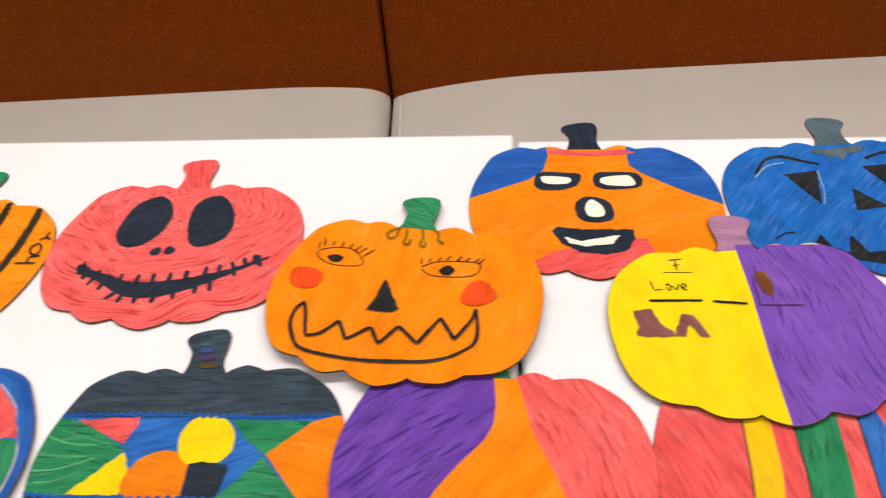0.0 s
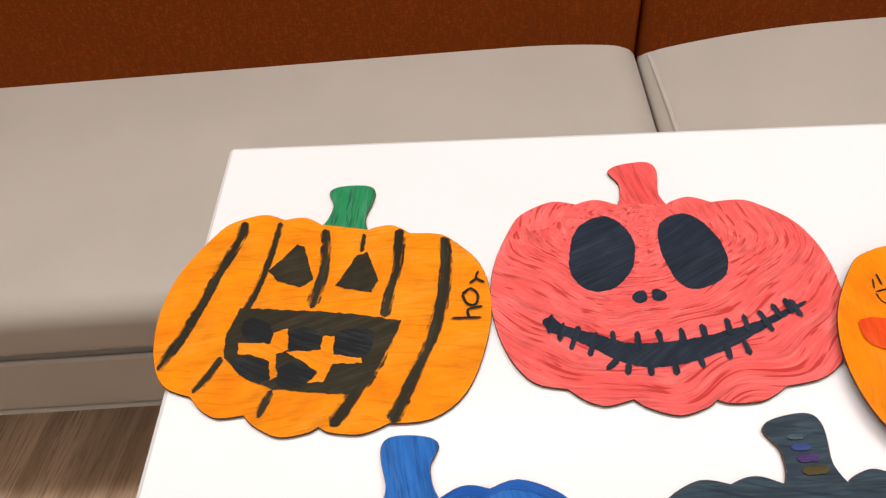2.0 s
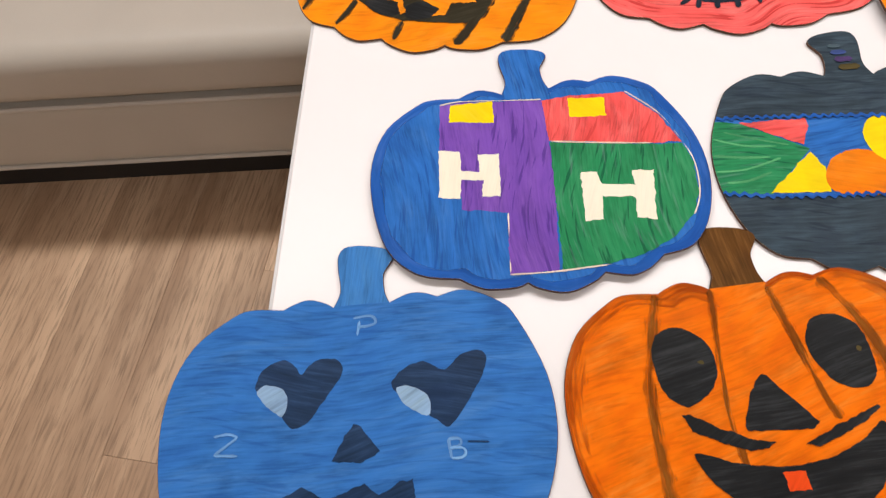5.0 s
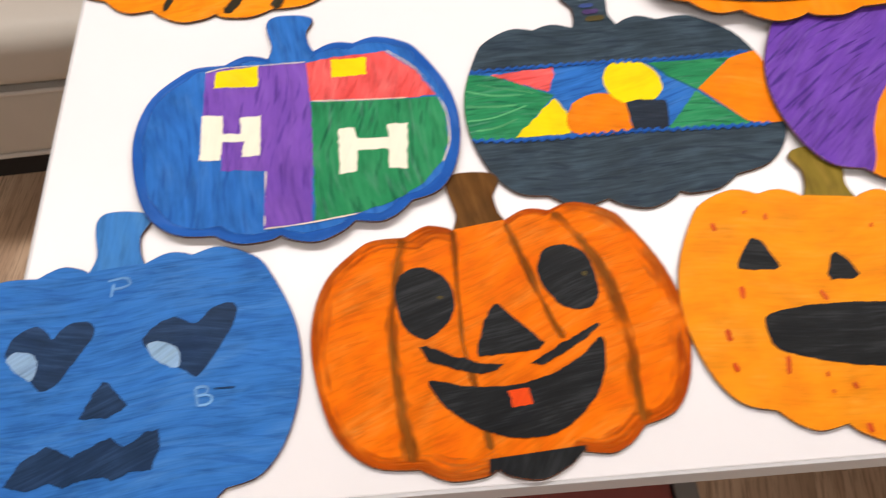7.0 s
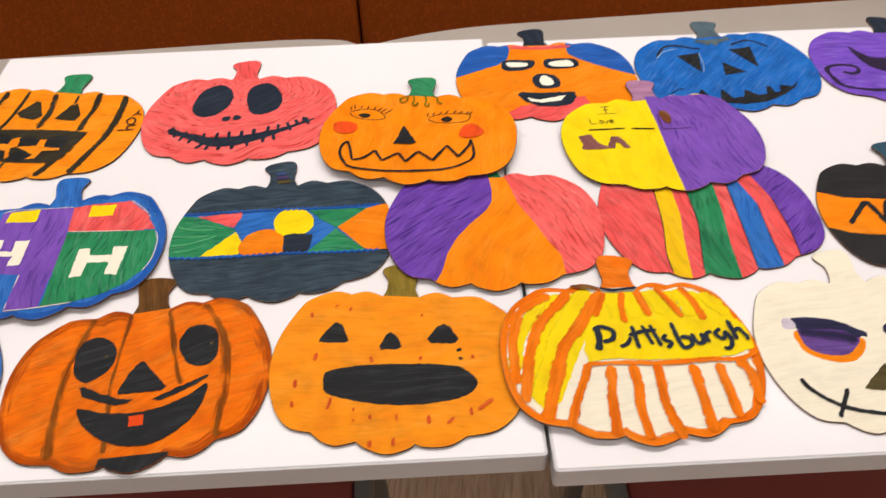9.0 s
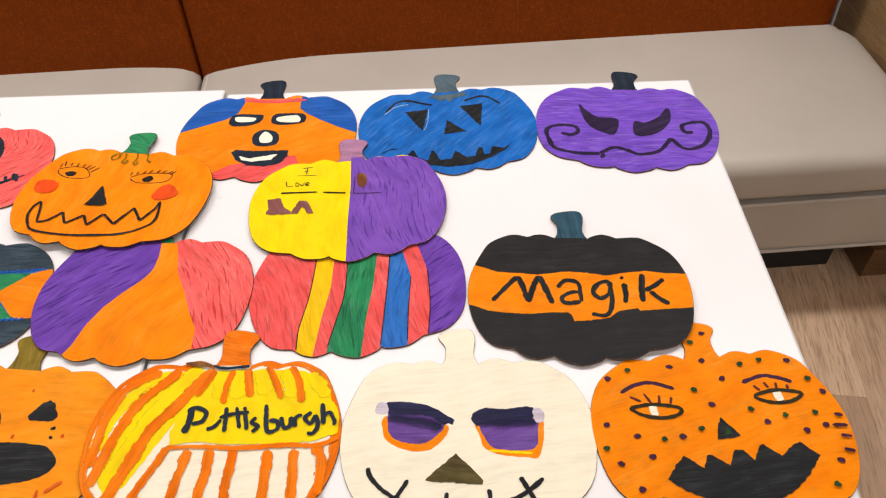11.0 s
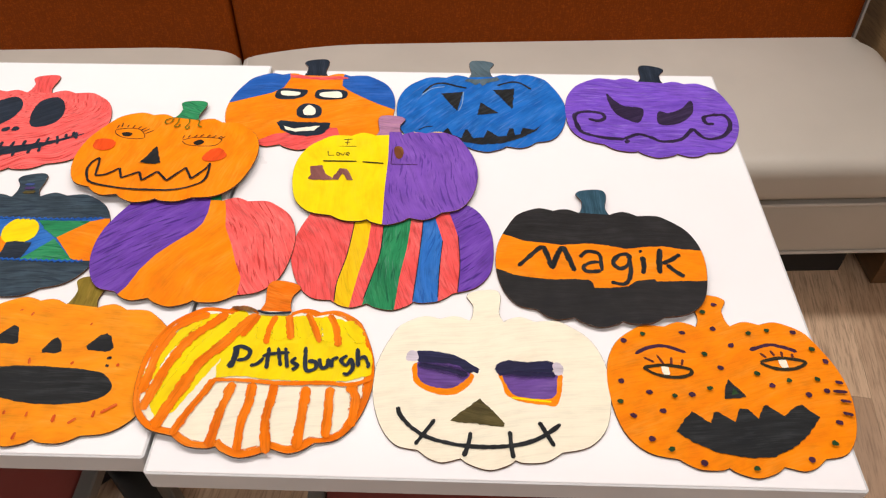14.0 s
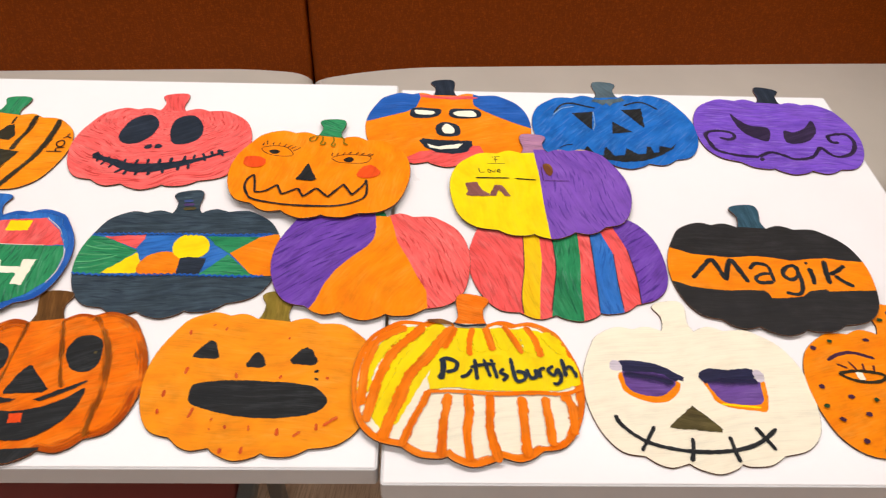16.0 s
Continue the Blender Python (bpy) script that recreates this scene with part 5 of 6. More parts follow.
pumpkin("blue wooden pumpkin with coloured panels and cream letters", place=(-0.5740, 0.3377, 7.79), size=1.000, mirrored=True, base="blue", stem="blue", grain=95, turns={"purple_panel": 2, "green_panel": -5, "red_panel": -20}, lift=(0.0024, -1.0, 0), paint=[
    ("ring", "border", "blued", 9),
    ("poly", "purple_panel", "purple", [(-72.4, 68.7), (-54.0, 70.2), (-24.3, 66.2), (16.5, 61.6), (14.3, 16.5), (11.3, -27.5), (-0.5, -106.7), (-37.6, -104.6), (-31.0, -49.0), (-66.2, -41.1), (-65.6, -29.1), (-77.6, 23.0)]),
    ("poly", "yellow_patch", "yellow", [(-63.3, 68.5), (-26.1, 67.4), (-27.6, 42.4), (-65.9, 49.7)]),
    ("poly", "red_panel", "coral", [(16.3, 60.6), (38.8, 62.6), (87.8, 58.9), (110.1, 30.6), (121.9, -1.3), (98.0, 1.0), (57.6, 8.5), (14.3, 16.5)]),
    ("poly", "yellow_patch", "yellow", [(38.4, 59.6), (70.1, 55.3), (67.4, 35.5), (36.5, 38.7)]),
    ("poly", "green_panel", "green", [(15.0, 14.4), (57.4, 6.5), (97.9, -0.0), (122.6, -3.4), (125.9, -24.0), (121.9, -52.8), (112.3, -71.6), (91.5, -91.0), (66.8, -101.7), (38.9, -106.0), (2.3, -108.1), (9.0, -44.4)]),
    ("poly", "letter_shape", "cream", [(-78.1, 20.0), (-61.3, 16.7), (-62.1, -3.4), (-47.3, -6.4), (-46.9, 11.7), (-29.1, 9.3), (-33.8, -32.5), (-48.8, -31.4), (-45.6, -15.7), (-63.3, -12.3), (-66.9, -31.0), (-83.4, -26.7)]),
    ("poly", "letter_shape", "cream", [(33.6, -19.5), (46.5, -21.2), (47.9, -33.5), (74.5, -38.2), (74.4, -24.0), (92.2, -26.5), (82.9, -72.6), (68.3, -68.6), (71.8, -49.9), (46.2, -45.4), (42.3, -67.1), (28.2, -66.2)]),
    ("stroke", "bare_edge", "barewood", 1.1, [(88.5, 60.0), (111.0, 31.5), (122.6, -1.0), (126.6, -24.0), (122.4, -53.4), (112.6, -72.4)]),
    ("stroke", "bare_edge", "barewood", 1.1, [(-37.6, -105.0), (-0.5, -107.2), (39.0, -106.8)]),
    ("stroke", "bare_edge", "barewood", 1.1, [(-72.4, 69.2), (-54.0, 70.7), (-24.3, 66.8), (16.5, 62.0)]),
    ("stroke", "bare_edge", "barewood", 1.1, [(15.0, 15.4), (57.4, 7.5), (97.9, 0.6)]),
    ("stroke", "bare_edge", "barewood", 1.1, [(-37.2, -103.0), (-30.6, -50.0)]),
])
pumpkin("dark slate wooden pumpkin with a colourful geometric band", place=(-0.2937, 0.3497, 2.32), size=0.998, mirrored=False, base="slateblack", stem="slateblack", grain=4, paint=[
    ("band", "blue_band", "blue", [(-153.1, 32.5), (-126.1, 31.4), (-70.2, 29.1), (-2.2, 27.4), (65.7, 23.6), (124.8, 25.2), (177.9, 25.1)],
     [(-162.0, -39.2), (-131.1, -42.4), (-96.3, -46.9), (-45.3, -48.9), (5.7, -50.0), (70.5, -54.6), (148.6, -55.8)]),
    ("clip", "green_fan", "green", [(-148.2, 31.3), (-121.2, 29.2), (-105.3, 25.6), (-56.4, -2.4), (-96.2, -44.9), (-131.1, -42.4), (-157.0, -38.4)]),
    ("stroke", "light_streak", "lightgreen", 1.8, [(-131.9, 11.6), (-109.2, 3.7), (-82.3, 1.6)]),
    ("stroke", "light_streak", "lightgreen", 2.2, [(-135.6, -5.2), (-113.7, -8.1), (-89.7, -9.1)]),
    ("stroke", "light_streak", "lightgreen", 1.8, [(-136.3, -21.2), (-112.2, -20.2), (-81.8, -10.4)]),
    ("stroke", "light_streak", "lightgreen", 2, [(-129.7, -32.5), (-111.7, -31.2), (-92.3, -24.0)]),
    ("stroke", "light_streak", "lightgreen", 1.5, [(-122.7, 18.3), (-100.0, 10.3), (-72.3, 2.2)]),
    ("poly", "red_wedge", "coral", [(-108.3, 26.7), (-53.2, 28.5), (-52.5, 21.4), (-61.3, 1.8)]),
    ("poly", "yellow_wedge", "yellow", [(-57.6, -5.4), (-49.2, -21.7), (-51.2, -45.7), (-97.2, -43.8)]),
    ("blob", "orange_shape", "orange2", [(-51.8, -35.7), (-45.0, -16.9), (-28.6, -6.6), (-9.6, -7.3), (2.9, -19.9), (2.1, -39.8), (0.7, -48.8), (-24.3, -49.8), (-46.2, -45.9)]),
    ("blob", "yellow_circle", "yellow", [(-10.9, 9.7), (-2.3, 24.4), (10.8, 27.9), (27.7, 23.2), (38.1, 9.7), (38.5, -6.3), (29.0, -17.9), (13.8, -21.3), (-0.0, -17.7), (-8.6, -6.4)]),
    ("poly", "black_square", "navyblack", [(2.9, -18.9), (14.0, -17.3), (25.0, -17.8), (38.9, -21.3), (33.6, -52.1), (17.6, -51.5), (2.7, -49.9)]),
    ("poly", "green_triangle", "green", [(32.7, 23.0), (106.6, 20.0), (69.2, -12.5), (47.0, 5.4)]),
    ("poly", "green_triangle", "green", [(66.2, -13.4), (104.6, -55.0), (31.6, -52.0)]),
    ("clip", "orange_fan", "orange2", [(69.3, -11.5), (106.6, 19.0), (124.8, 24.2), (177.8, 24.1), (148.5, -56.8), (109.6, -55.2), (100.7, -50.8)]),
    ("stroke", "stem_mark", "slate", 4, [(-14.0, 107.2), (-2.5, 106.8)]),
    ("stroke", "stem_mark", "stemblue", 5, [(-13.5, 99.2), (0.5, 99.6)]),
    ("stroke", "stem_mark", "stempurple", 6, [(-12.0, 91.0), (3.5, 91.4)]),
    ("stroke", "stem_mark", "olive", 7, [(-11.0, 82.0), (7.5, 82.4)]),
    ("wave", "blue_line", "blued", 3.5, [(-126.1, 31.4), (-110.1, 31.8), (-69.1, 31.1), (-1.2, 28.3), (66.8, 24.6), (124.8, 25.2)]),
    ("wave", "blue_line", "blued", 3.5, [(-135.1, -42.3), (-96.3, -46.9), (-45.3, -48.9), (5.7, -50.0), (70.5, -54.6), (119.5, -56.6)]),
])
pumpkin("deep orange wooden jack-o-lantern with one tooth and brown stem", place=(-0.4243, 0.1463, 6.93), size=1.003, mirrored=True, base="dporange", stem="brownstem", grain=15, paint=[
    ("ring", "shaded_edge", "edgeorange", 14),
    ("stroke", "rib_line", "ribbrown", 9, [(-58.2, 74.3), (-70.3, 32.5), (-79.2, 0.3), (-81.4, -50.8), (-80.0, -97.3)]),
    ("stroke", "rib_line", "ribbrown", 5, [(-17.0, 73.3), (-24.1, 22.8), (-29.3, -19.9), (-27.3, -61.4), (-26.9, -99.7)]),
    ("stroke", "rib_line", "ribbrown", 6, [(24.2, 72.4), (30.9, 36.3), (36.5, -0.7), (43.8, -31.8)]),
    ("stroke", "rib_line", "ribbrown", 10, [(63.6, 73.6), (76.8, 48.8), (88.2, 10.2), (89.7, -35.3), (82.7, -84.8), (79.6, -101.6)]),
    ("blob", "eye", "black", [(-71.1, 25.5), (-65.1, 41.9), (-48.4, 46.9), (-31.8, 33.8), (-27.9, 16.2), (-33.8, 0.8), (-47.2, -9.6), (-57.5, -11.4), (-69.1, 1.1)]),
    ("blob", "eye", "black", [(40.4, 31.1), (48.7, 42.2), (65.0, 43.2), (78.7, 31.5), (80.4, 4.1), (72.6, -10.1), (59.3, -11.5), (46.3, -2.9), (38.7, 17.2)]),
    ("dot", "glint", "olive", 3.5, [(-38.7, 18.6)]),
    ("dot", "glint", "olive", 3.5, [(72.8, 16.1)]),
    ("poly", "nose", "black", [(-2.2, 4.0), (2.0, 5.5), (28.7, -31.9), (24.1, -36.4), (-20.8, -33.0), (-21.3, -28.9), (-10.6, -7.0)]),
    ("poly", "moustache", "black", [(-61.2, -17.0), (-56.1, -16.6), (-38.5, -28.8), (-19.4, -38.2), (-3.8, -42.1), (-10.2, -45.3), (-22.4, -45.9), (-40.5, -37.6), (-56.6, -28.6)]),
    ("poly", "moustache", "black", [(14.9, -45.4), (36.1, -36.9), (69.8, -24.9), (71.7, -26.1), (58.4, -35.6), (40.5, -42.4), (23.6, -48.5)]),
    ("blob", "mouth", "black", [(-58.4, -43.5), (-34.3, -52.5), (-5.7, -58.0), (24.6, -56.6), (52.0, -46.9), (70.5, -36.0), (66.9, -56.7), (53.3, -78.2), (24.9, -96.0), (-1.4, -96.8), (-27.3, -86.6), (-47.4, -69.0), (-55.9, -55.9)]),
    ("poly", "tooth", "redorange", [(-6.2, -62.0), (7.8, -62.7), (9.3, -74.9), (-5.7, -74.1)]),
    ("clip", "beard", "black", [(-29.6, -105.4), (36.4, -109.4), (32.7, -148.3), (-36.1, -133.9)]),
])
pumpkin("blue wooden pumpkin with heart-shaped eyes", place=(-0.7074, 0.1315, 5.01), size=1.011, mirrored=True, base="blue3", stem="blue4", grain=2, paint=[
    ("blob", "heart_eye", "dkblue", [(-72.7, 13.9), (-71.9, 22.9), (-65.2, 31.3), (-52.8, 35.2), (-44.3, 28.5), (-39.8, 23.1), (-30.9, 32.3), (-16.8, 33.1), (-10.3, 27.5), (-12.2, 17.6), (-24.7, 0.6), (-34.9, -12.5), (-45.3, -16.6), (-52.5, -8.0), (-63.3, 7.0)]),
    ("blob", "highlight", "paleblue", [(-71.8, 12.8), (-64.4, 17.2), (-52.8, 12.1), (-49.7, 1.8), (-53.5, -6.9), (-62.0, -1.1), (-69.3, 6.6)]),
    ("blob", "heart_eye", "dkblue", [(25.2, 8.3), (28.9, 17.0), (37.5, 23.3), (48.8, 25.3), (63.2, 18.0), (75.1, 28.0), (88.4, 30.9), (93.8, 24.4), (89.6, 10.7), (79.2, -5.4), (64.6, -23.2), (55.0, -17.4), (37.0, -5.8)]),
    ("blob", "highlight", "paleblue", [(28.1, 7.1), (40.1, 7.0), (50.5, -0.9), (51.4, -13.0), (45.3, -13.5), (33.1, -4.4)]),
    ("poly", "nose", "dkblue", [(-3.1, -16.3), (1.8, -17.7), (15.2, -37.0), (11.9, -39.7), (1.5, -43.8), (-17.3, -41.2), (-13.5, -32.5)]),
    ("poly", "mouth", "dkblue", [(-64.8, -79.2), (-55.5, -64.9), (-37.7, -56.4), (-20.6, -67.0), (-6.0, -61.2), (4.4, -57.1), (13.6, -66.0), (28.4, -58.2), (37.5, -57.0), (38.3, -71.1), (32.1, -84.6), (20.1, -83.6), (6.7, -87.4), (1.0, -83.9), (-18.1, -84.3), (-25.4, -87.6), (-34.9, -81.8), (-49.3, -85.5)]),
    ("stroke", "letter_stroke", "skyblue", 2, [(0.7, 49.6), (2.7, 61.5)]),
    ("stroke", "letter_stroke", "skyblue", 2, [(-2.1, 63.9), (11.0, 64.8), (14.6, 59.4), (9.4, 56.9), (1.3, 56.6)]),
    ("stroke", "letter_stroke", "skyblue", 2, [(62.6, -32.2), (63.2, -38.4), (64.0, -45.4)]),
    ("stroke", "letter_stroke", "skyblue", 2, [(62.6, -32.2), (69.6, -32.4), (71.2, -35.6), (68.6, -38.0), (63.2, -38.4)]),
    ("stroke", "letter_stroke", "skyblue", 2, [(63.2, -38.4), (71.6, -39.0), (74.0, -42.4), (71.0, -45.4), (64.0, -45.4)]),
    ("stroke", "letter_stroke", "skyblue", 2, [(-100.6, -17.8), (-90.4, -16.7), (-83.6, -19.3)]),
    ("stroke", "letter_stroke", "skyblue", 2, [(-83.6, -19.3), (-99.7, -30.9)]),
    ("stroke", "letter_stroke", "skyblue", 2, [(-99.7, -30.9), (-82.8, -32.4)]),
    ("stroke", "wood_crack", "dkblue", 0.9, [(75.6, -35.0), (81.0, -35.4), (90.5, -36.3)]),
])
pumpkin("orange wooden pumpkin with eyelashes, red cheeks and zigzag mouth", place=(-0.1162, 0.5299, -7.93), size=1.007, mirrored=False, base="orange", stem="green", grain=85, lift=(0.0066, -1.0, 0), paint=[
    ("stroke", "eye_outline", "ink", 1.5, [(-104.0, 30.0), (-85.7, 36.6), (-65.3, 35.4), (-51.0, 19.2), (-60.2, 12.9), (-83.4, 12.7), (-99.6, 20.5), (-103.8, 29.0)]),
    ("stroke", "eye_outline", "ink", 1.5, [(10.4, 20.7), (26.3, 30.0), (54.0, 33.8), (70.4, 32.1), (68.2, 18.7), (54.9, 12.8), (24.9, 10.6), (10.7, 18.7)]),
    ("blob", "pupil", "ink", [(-90.8, 22.7), (-83.3, 26.8), (-73.9, 24.1), (-75.9, 16.8), (-84.9, 16.5)]),
    ("blob", "pupil", "ink", [(29.9, 18.4), (37.9, 26.5), (45.6, 21.6), (42.6, 14.1), (34.7, 13.0)]),
    ("stroke", "eyelash", "ink", 1.8, [(-104.4, 33.0), (-103.8, 43.2)]),
    ("stroke", "eyelash", "ink", 1.8, [(-97.9, 36.9), (-100.5, 48.7)]),
    ("stroke", "eyelash", "ink", 1.8, [(-88.9, 38.2), (-88.9, 45.2)]),
    ("stroke", "eyelash", "ink", 1.8, [(-79.6, 36.4), (-78.9, 45.6)]),
    ("stroke", "eyelash", "ink", 1.8, [(-70.6, 36.7), (-67.6, 44.2)]),
    ("stroke", "eyelash", "ink", 1.8, [(-64.1, 33.5), (-58.2, 42.4)]),
    ("stroke", "eyelash", "ink", 1.8, [(-58.7, 31.3), (-50.9, 40.4)]),
    ("stroke", "eyelash", "ink", 1.8, [(-53.9, 25.9), (-42.6, 38.6)]),
    ("stroke", "eyelash", "ink", 1.8, [(10.0, 23.7), (9.7, 32.7)]),
    ("stroke", "eyelash", "ink", 1.8, [(17.5, 27.7), (18.7, 34.0)]),
    ("stroke", "eyelash", "ink", 1.8, [(26.3, 30.0), (29.4, 36.5)]),
    ("stroke", "eyelash", "ink", 1.8, [(35.1, 32.2), (39.0, 39.8)]),
    ("stroke", "eyelash", "ink", 1.8, [(46.1, 32.7), (50.1, 40.4)]),
    ("stroke", "eyelash", "ink", 1.8, [(55.0, 34.0), (59.3, 39.6)]),
    ("stroke", "eyelash", "ink", 1.8, [(64.2, 33.2), (69.3, 40.0)]),
    ("stroke", "eyelash", "ink", 1.8, [(67.6, 30.7), (74.4, 39.7)]),
    ("blob", "cheek", "redorange", [(-121.6, -9.8), (-120.2, 1.5), (-103.5, 4.8), (-88.4, -2.2), (-88.4, -16.3), (-99.6, -22.9), (-115.0, -21.0)]),
    ("blob", "cheek", "redorange", [(58.4, -12.0), (64.2, 4.0), (77.5, 9.9), (92.8, -5.2), (88.2, -15.9), (75.0, -22.8), (60.6, -20.8)]),
    ("poly", "nose", "black", [(-22.0, 0.0), (-9.0, -21.4), (0.3, -37.2), (-5.1, -42.0), (-32.2, -42.8), (-27.7, -32.1)]),
    ("stroke", "mouth", "black", 3.8, [(-95.2, -40.5), (-101.7, -51.5), (-101.3, -68.6), (-92.9, -85.6), (-83.5, -95.4), (-59.6, -100.1), (-25.1, -101.4), (10.8, -98.4), (44.4, -92.7), (69.7, -79.1), (81.4, -61.3), (75.6, -26.8)]),
    ("stroke", "tooth_line", "black", 3.5, [(-95.2, -40.5), (-88.4, -59.7), (-82.4, -81.1)]),
    ("stroke", "tooth_line", "black", 3.5, [(-82.4, -81.1), (-68.0, -76.0), (-54.2, -59.0)]),
    ("stroke", "tooth_line", "black", 3.5, [(-54.2, -59.0), (-42.1, -80.5)]),
    ("stroke", "tooth_line", "black", 3.5, [(-42.1, -80.5), (-21.4, -62.5)]),
    ("stroke", "tooth_line", "black", 3.5, [(-21.4, -62.5), (-9.7, -81.1)]),
    ("stroke", "tooth_line", "black", 3.5, [(-9.7, -81.1), (5.2, -57.8)]),
    ("stroke", "tooth_line", "black", 3.5, [(5.2, -57.8), (26.9, -76.0)]),
    ("stroke", "tooth_line", "black", 3.5, [(26.9, -76.0), (43.4, -42.4)]),
    ("stroke", "tooth_line", "black", 3.5, [(43.4, -42.4), (60.9, -66.2)]),
    ("stroke", "tooth_line", "black", 3.5, [(60.9, -66.2), (72.7, -42.3), (75.6, -26.8)]),
    ("stroke", "vine", "leafolive", 2.3, [(-20.2, 74.0), (-29.7, 69.6), (-35.0, 63.8), (-31.9, 56.2), (-25.2, 59.1), (-23.6, 69.5)]),
    ("stroke", "vine", "leafolive", 2.3, [(-16.0, 72.6), (-13.5, 61.8), (-15.1, 51.5), (-8.9, 50.3), (-7.8, 57.5)]),
    ("stroke", "vine", "leafolive", 2.3, [(0.8, 74.9), (4.5, 63.3), (3.2, 51.0), (8.5, 48.7), (8.6, 55.8)]),
    ("stroke", "vine", "leafolive", 2.3, [(12.9, 75.6), (19.8, 69.5), (21.2, 59.6), (28.8, 55.6)]),
])
pumpkin("purple, orange and red sectioned wooden pumpkin", place=(-0.0295, 0.3448, -1.47), size=0.986, mirrored=False, base="orange", stem="green", grain=60, turns={"purple_panel": -8, "red_panel": 58}, lift=(0.0026, 0, 0.6), paint=[
    ("region", "purple_panel", "purpleh", [(-151.9, 91.3), (-151.9, 54.3), (-151.3, 31.3), (-150.9, 14.3), (-151.3, -9.7), (-150.7, -33.7), (-151.0, -60.7), (-151.2, -89.7), (-150.6, -114.7)],
     [(-1.7, 86.2), (2.2, 49.2), (0.8, 26.2), (-7.7, 10.0), (-29.2, -13.6), (-46.6, -37.0), (-58.9, -63.4), (-66.1, -92.6), (-78.5, -116.9)]),
    ("region", "red_panel", "coralh", [(17.3, 84.6), (27.2, 51.9), (34.0, 21.1), (50.8, -12.5), (63.7, -44.2), (77.4, -70.9), (79.5, -114.8)],
     [(192.5, 79.1), (184.4, 46.9), (177.1, 16.7), (169.0, -16.5), (160.8, -46.7), (154.5, -73.9), (143.6, -117.2)]),
])
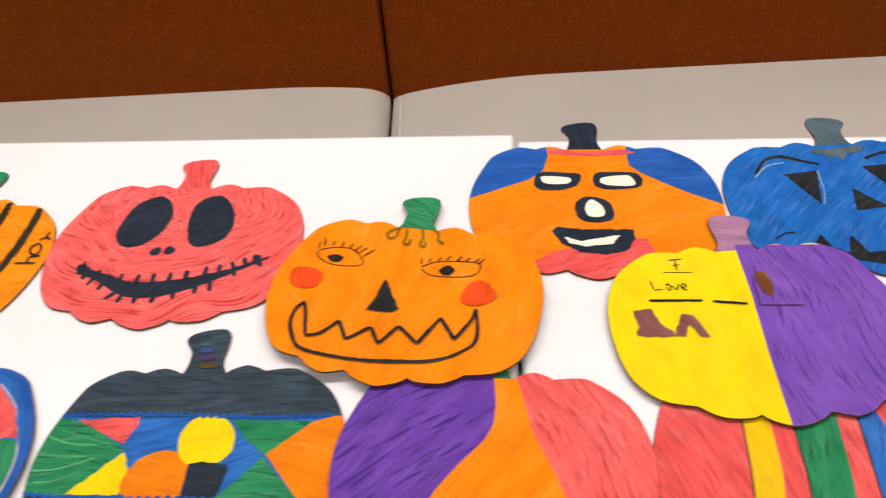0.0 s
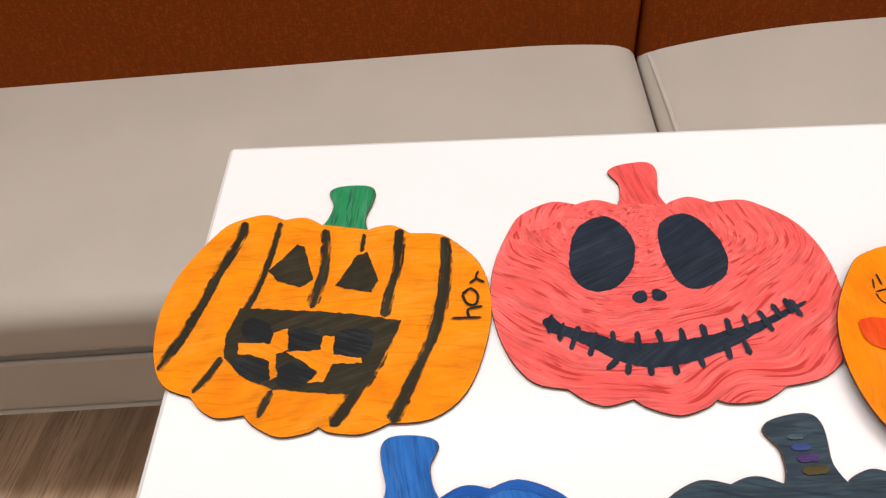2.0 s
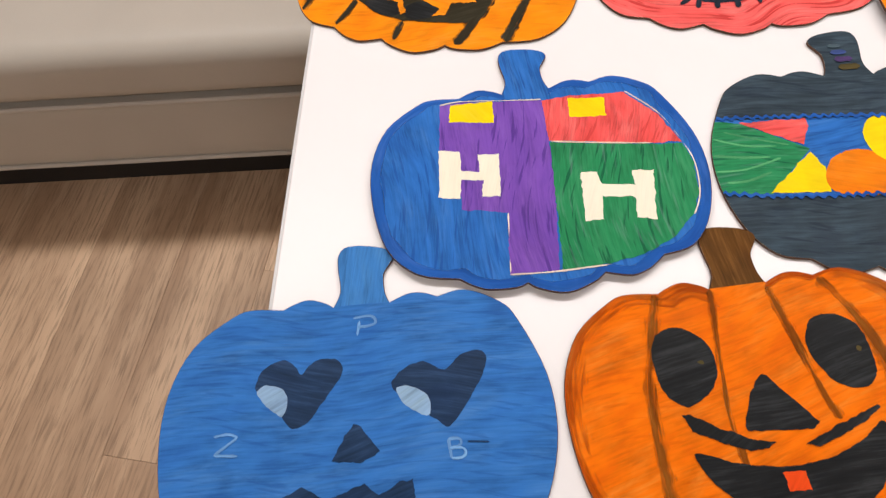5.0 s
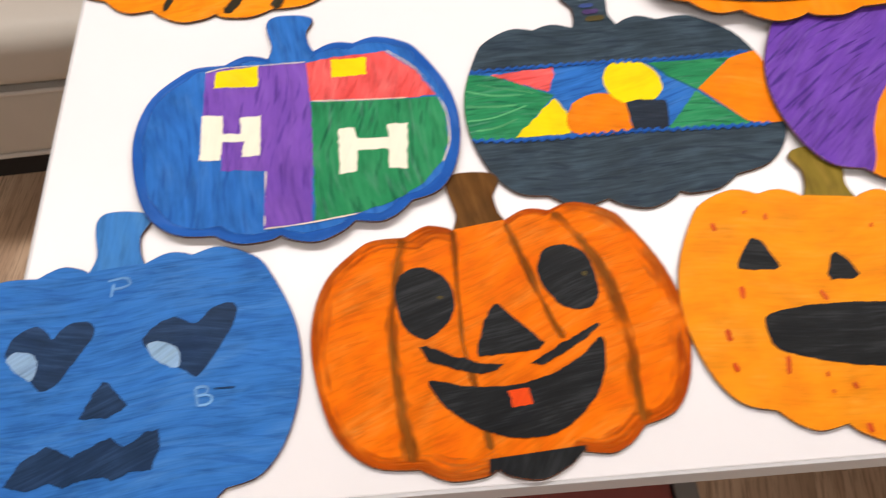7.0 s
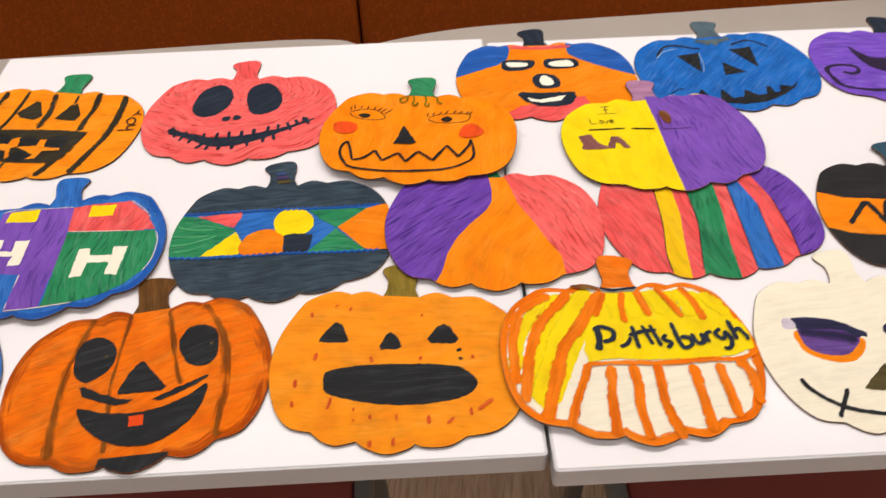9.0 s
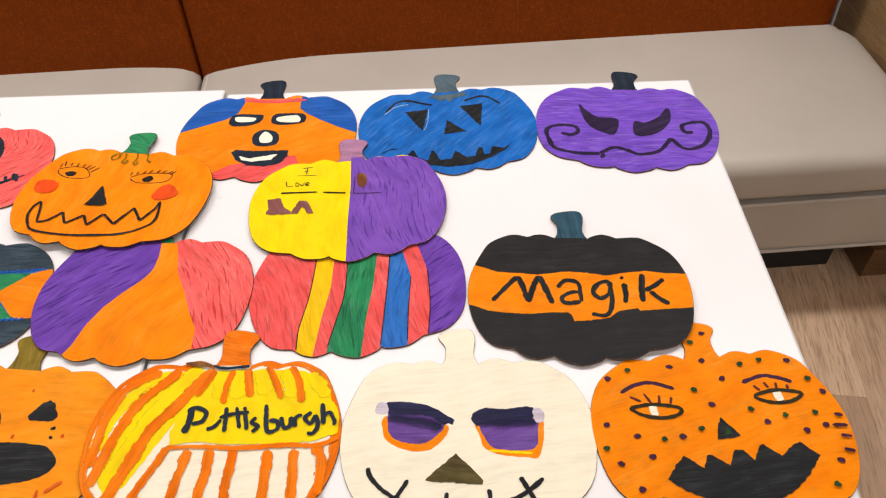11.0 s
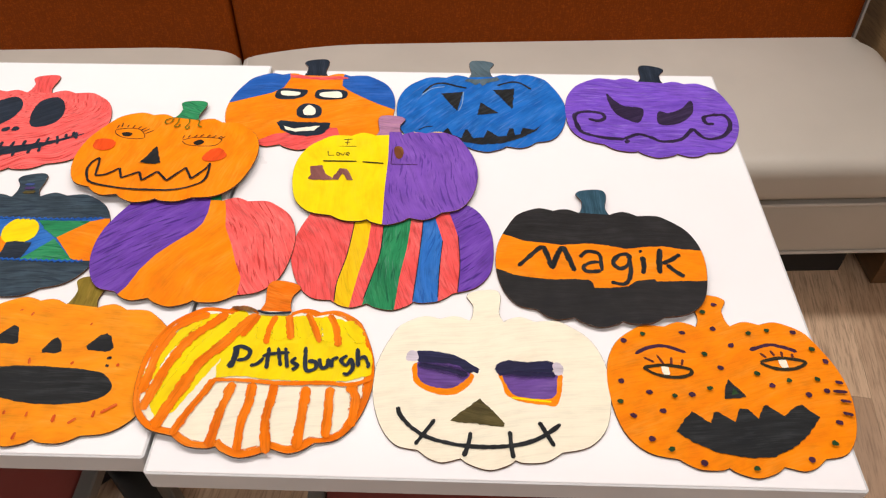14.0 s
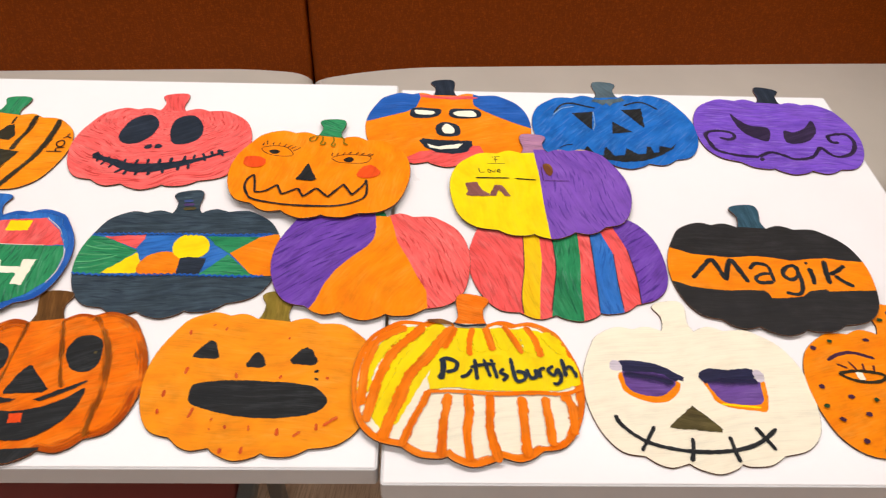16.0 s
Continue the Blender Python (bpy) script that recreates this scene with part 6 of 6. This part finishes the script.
pumpkin("light orange wooden pumpkin with long black mouth and red dashes", place=(-0.1494, 0.1492, -5.61), size=0.991, mirrored=False, base="orange4", stem="olivestem", grain=6, paint=[
    ("poly", "eye", "black", [(-88.6, 6.2), (-88.2, 12.3), (-75.1, 32.6), (-71.2, 34.0), (-65.9, 30.5), (-55.7, 9.4), (-60.4, 6.0)]),
    ("poly", "nose", "black", [(-21.9, 2.7), (-15.5, 19.4), (-11.8, 22.8), (-5.5, 19.4), (3.1, 4.1), (-1.5, -0.3), (-19.5, -1.1)]),
    ("poly", "eye", "black", [(29.2, 13.7), (39.5, 31.8), (46.2, 35.5), (53.6, 32.2), (63.3, 15.1), (59.8, 9.7), (33.8, 8.2)]),
    ("blob", "mouth", "black", [(-75.2, -47.8), (-74.7, -32.6), (-57.3, -25.9), (-25.6, -20.8), (15.4, -18.8), (47.5, -18.6), (69.0, -22.5), (84.6, -38.1), (76.1, -54.0), (49.9, -63.6), (19.2, -68.6), (-13.9, -68.9), (-48.5, -64.2), (-70.3, -57.3)]),
    ("dot", "tear", "black", 4.5, [(64.6, 1.1)]),
    ("dot", "tear", "black", 4.2, [(66.7, -9.7)]),
    ("stroke", "red_dash", "rustred", 3.5, [(-88.2, -7.8), (-89.1, -19.0)]),
    ("stroke", "red_dash", "rustred", 3.5, [(-104.9, -42.6), (-103.9, -52.6)]),
    ("stroke", "red_dash", "rustred", 3.5, [(-64.7, -62.8), (-67.3, -77.1)]),
    ("stroke", "red_dash", "rustred", 3.5, [(-29.7, -10.1), (-26.8, -18.9)]),
    ("stroke", "red_dash", "rustred", 3.5, [(-58.3, 56.4), (-59.7, 50.2)]),
    ("stroke", "red_dash", "rustred", 3.5, [(-102.6, 47.0), (-100.9, 39.2)]),
    ("stroke", "red_dash", "rustred", 3.5, [(24.4, -8.8), (22.9, -14.0)]),
    ("stroke", "red_dash", "rustred", 3.5, [(-22.7, -81.8), (-21.2, -86.7)]),
    ("stroke", "red_dash", "rustred", 3.5, [(-19.8, -110.6), (-19.2, -117.6)]),
    ("stroke", "red_dash", "rustred", 3.5, [(3.8, -106.3), (3.7, -115.4)]),
    ("stroke", "red_dash", "rustred", 3.5, [(36.4, -80.0), (37.4, -90.0)]),
    ("stroke", "red_dash", "rustred", 3.5, [(55.4, -89.2), (62.7, -81.4)]),
    ("stroke", "red_dash", "rustred", 3.5, [(78.6, -69.8), (79.5, -78.8)]),
    ("stroke", "red_dash", "rustred", 3.5, [(85.9, -72.1), (100.7, -58.6)]),
    ("stroke", "red_dash", "rustred", 3.5, [(-104.3, -68.7), (-102.7, -75.6)]),
    ("stroke", "red_dash", "rustred", 3.5, [(77.5, -6.6), (80.7, -9.3)]),
    ("stroke", "red_dash", "rustred", 2.2, [(21.8, 48.2), (21.2, 44.1)]),
    ("stroke", "red_dash", "rustred", 2.2, [(-39.5, -74.4), (-40.1, -78.5)]),
    ("stroke", "red_dash", "rustred", 2.2, [(-39.2, -87.4), (-37.9, -90.3)]),
    ("stroke", "red_dash", "rustred", 2.2, [(4.3, -80.1), (5.0, -87.1)]),
    ("stroke", "red_dash", "rustred", 2.2, [(-73.6, 57.9), (-77.3, 55.5)]),
])

# ---- floor planks, laid askew to the tables ----
PLANK_W, PLANK_L = 0.178, 1.22
plank_data = mesh_from("plank", box(PLANK_W - 0.0005, PLANK_L - 0.0005, 0.006, (0, 0, -0.003), 0.0004, 1), M_FLOOR)
random.seed(4)
for i in range(-27, 28):
    slip = random.random() * PLANK_L
    for j in range(-5, 4):
        m = pose(0, 0, 0, 0, 0, -8.3) @ pose(i * PLANK_W + 0.03, j * PLANK_L + slip - 0.9, 0)
        ends = [m @ Vector((sx * PLANK_W / 2, sy * PLANK_L / 2, 0)) for sx in (-1, 1) for sy in (-1, 1)]
        inside = [XW < e.x < XE and YS < e.y < YN for e in ends]
        if not any(inside):
            continue
        data = plank_data
        if not all(inside):
            # a plank sawn off at the wall
            bm = bmesh.new()
            bm.from_mesh(plank_data)
            back = m.inverted()
            for co, no in (((XW, 0, 0), (-1, 0, 0)), ((XE, 0, 0), (1, 0, 0)), ((0, YS, 0), (0, -1, 0)), ((0, YN, 0), (0, 1, 0))):
                bmesh.ops.bisect_plane(bm, geom=bm.verts[:] + bm.edges[:] + bm.faces[:], plane_co=back @ Vector(co), plane_no=back.to_3x3() @ Vector(no), clear_outer=True)
            if len(bm.verts) < 4:
                bm.free()
                continue
            data = mesh_from("plank", bm, M_FLOOR)
        ob = new("plank", data)
        ob.parent, ob.matrix_basis = floor, m
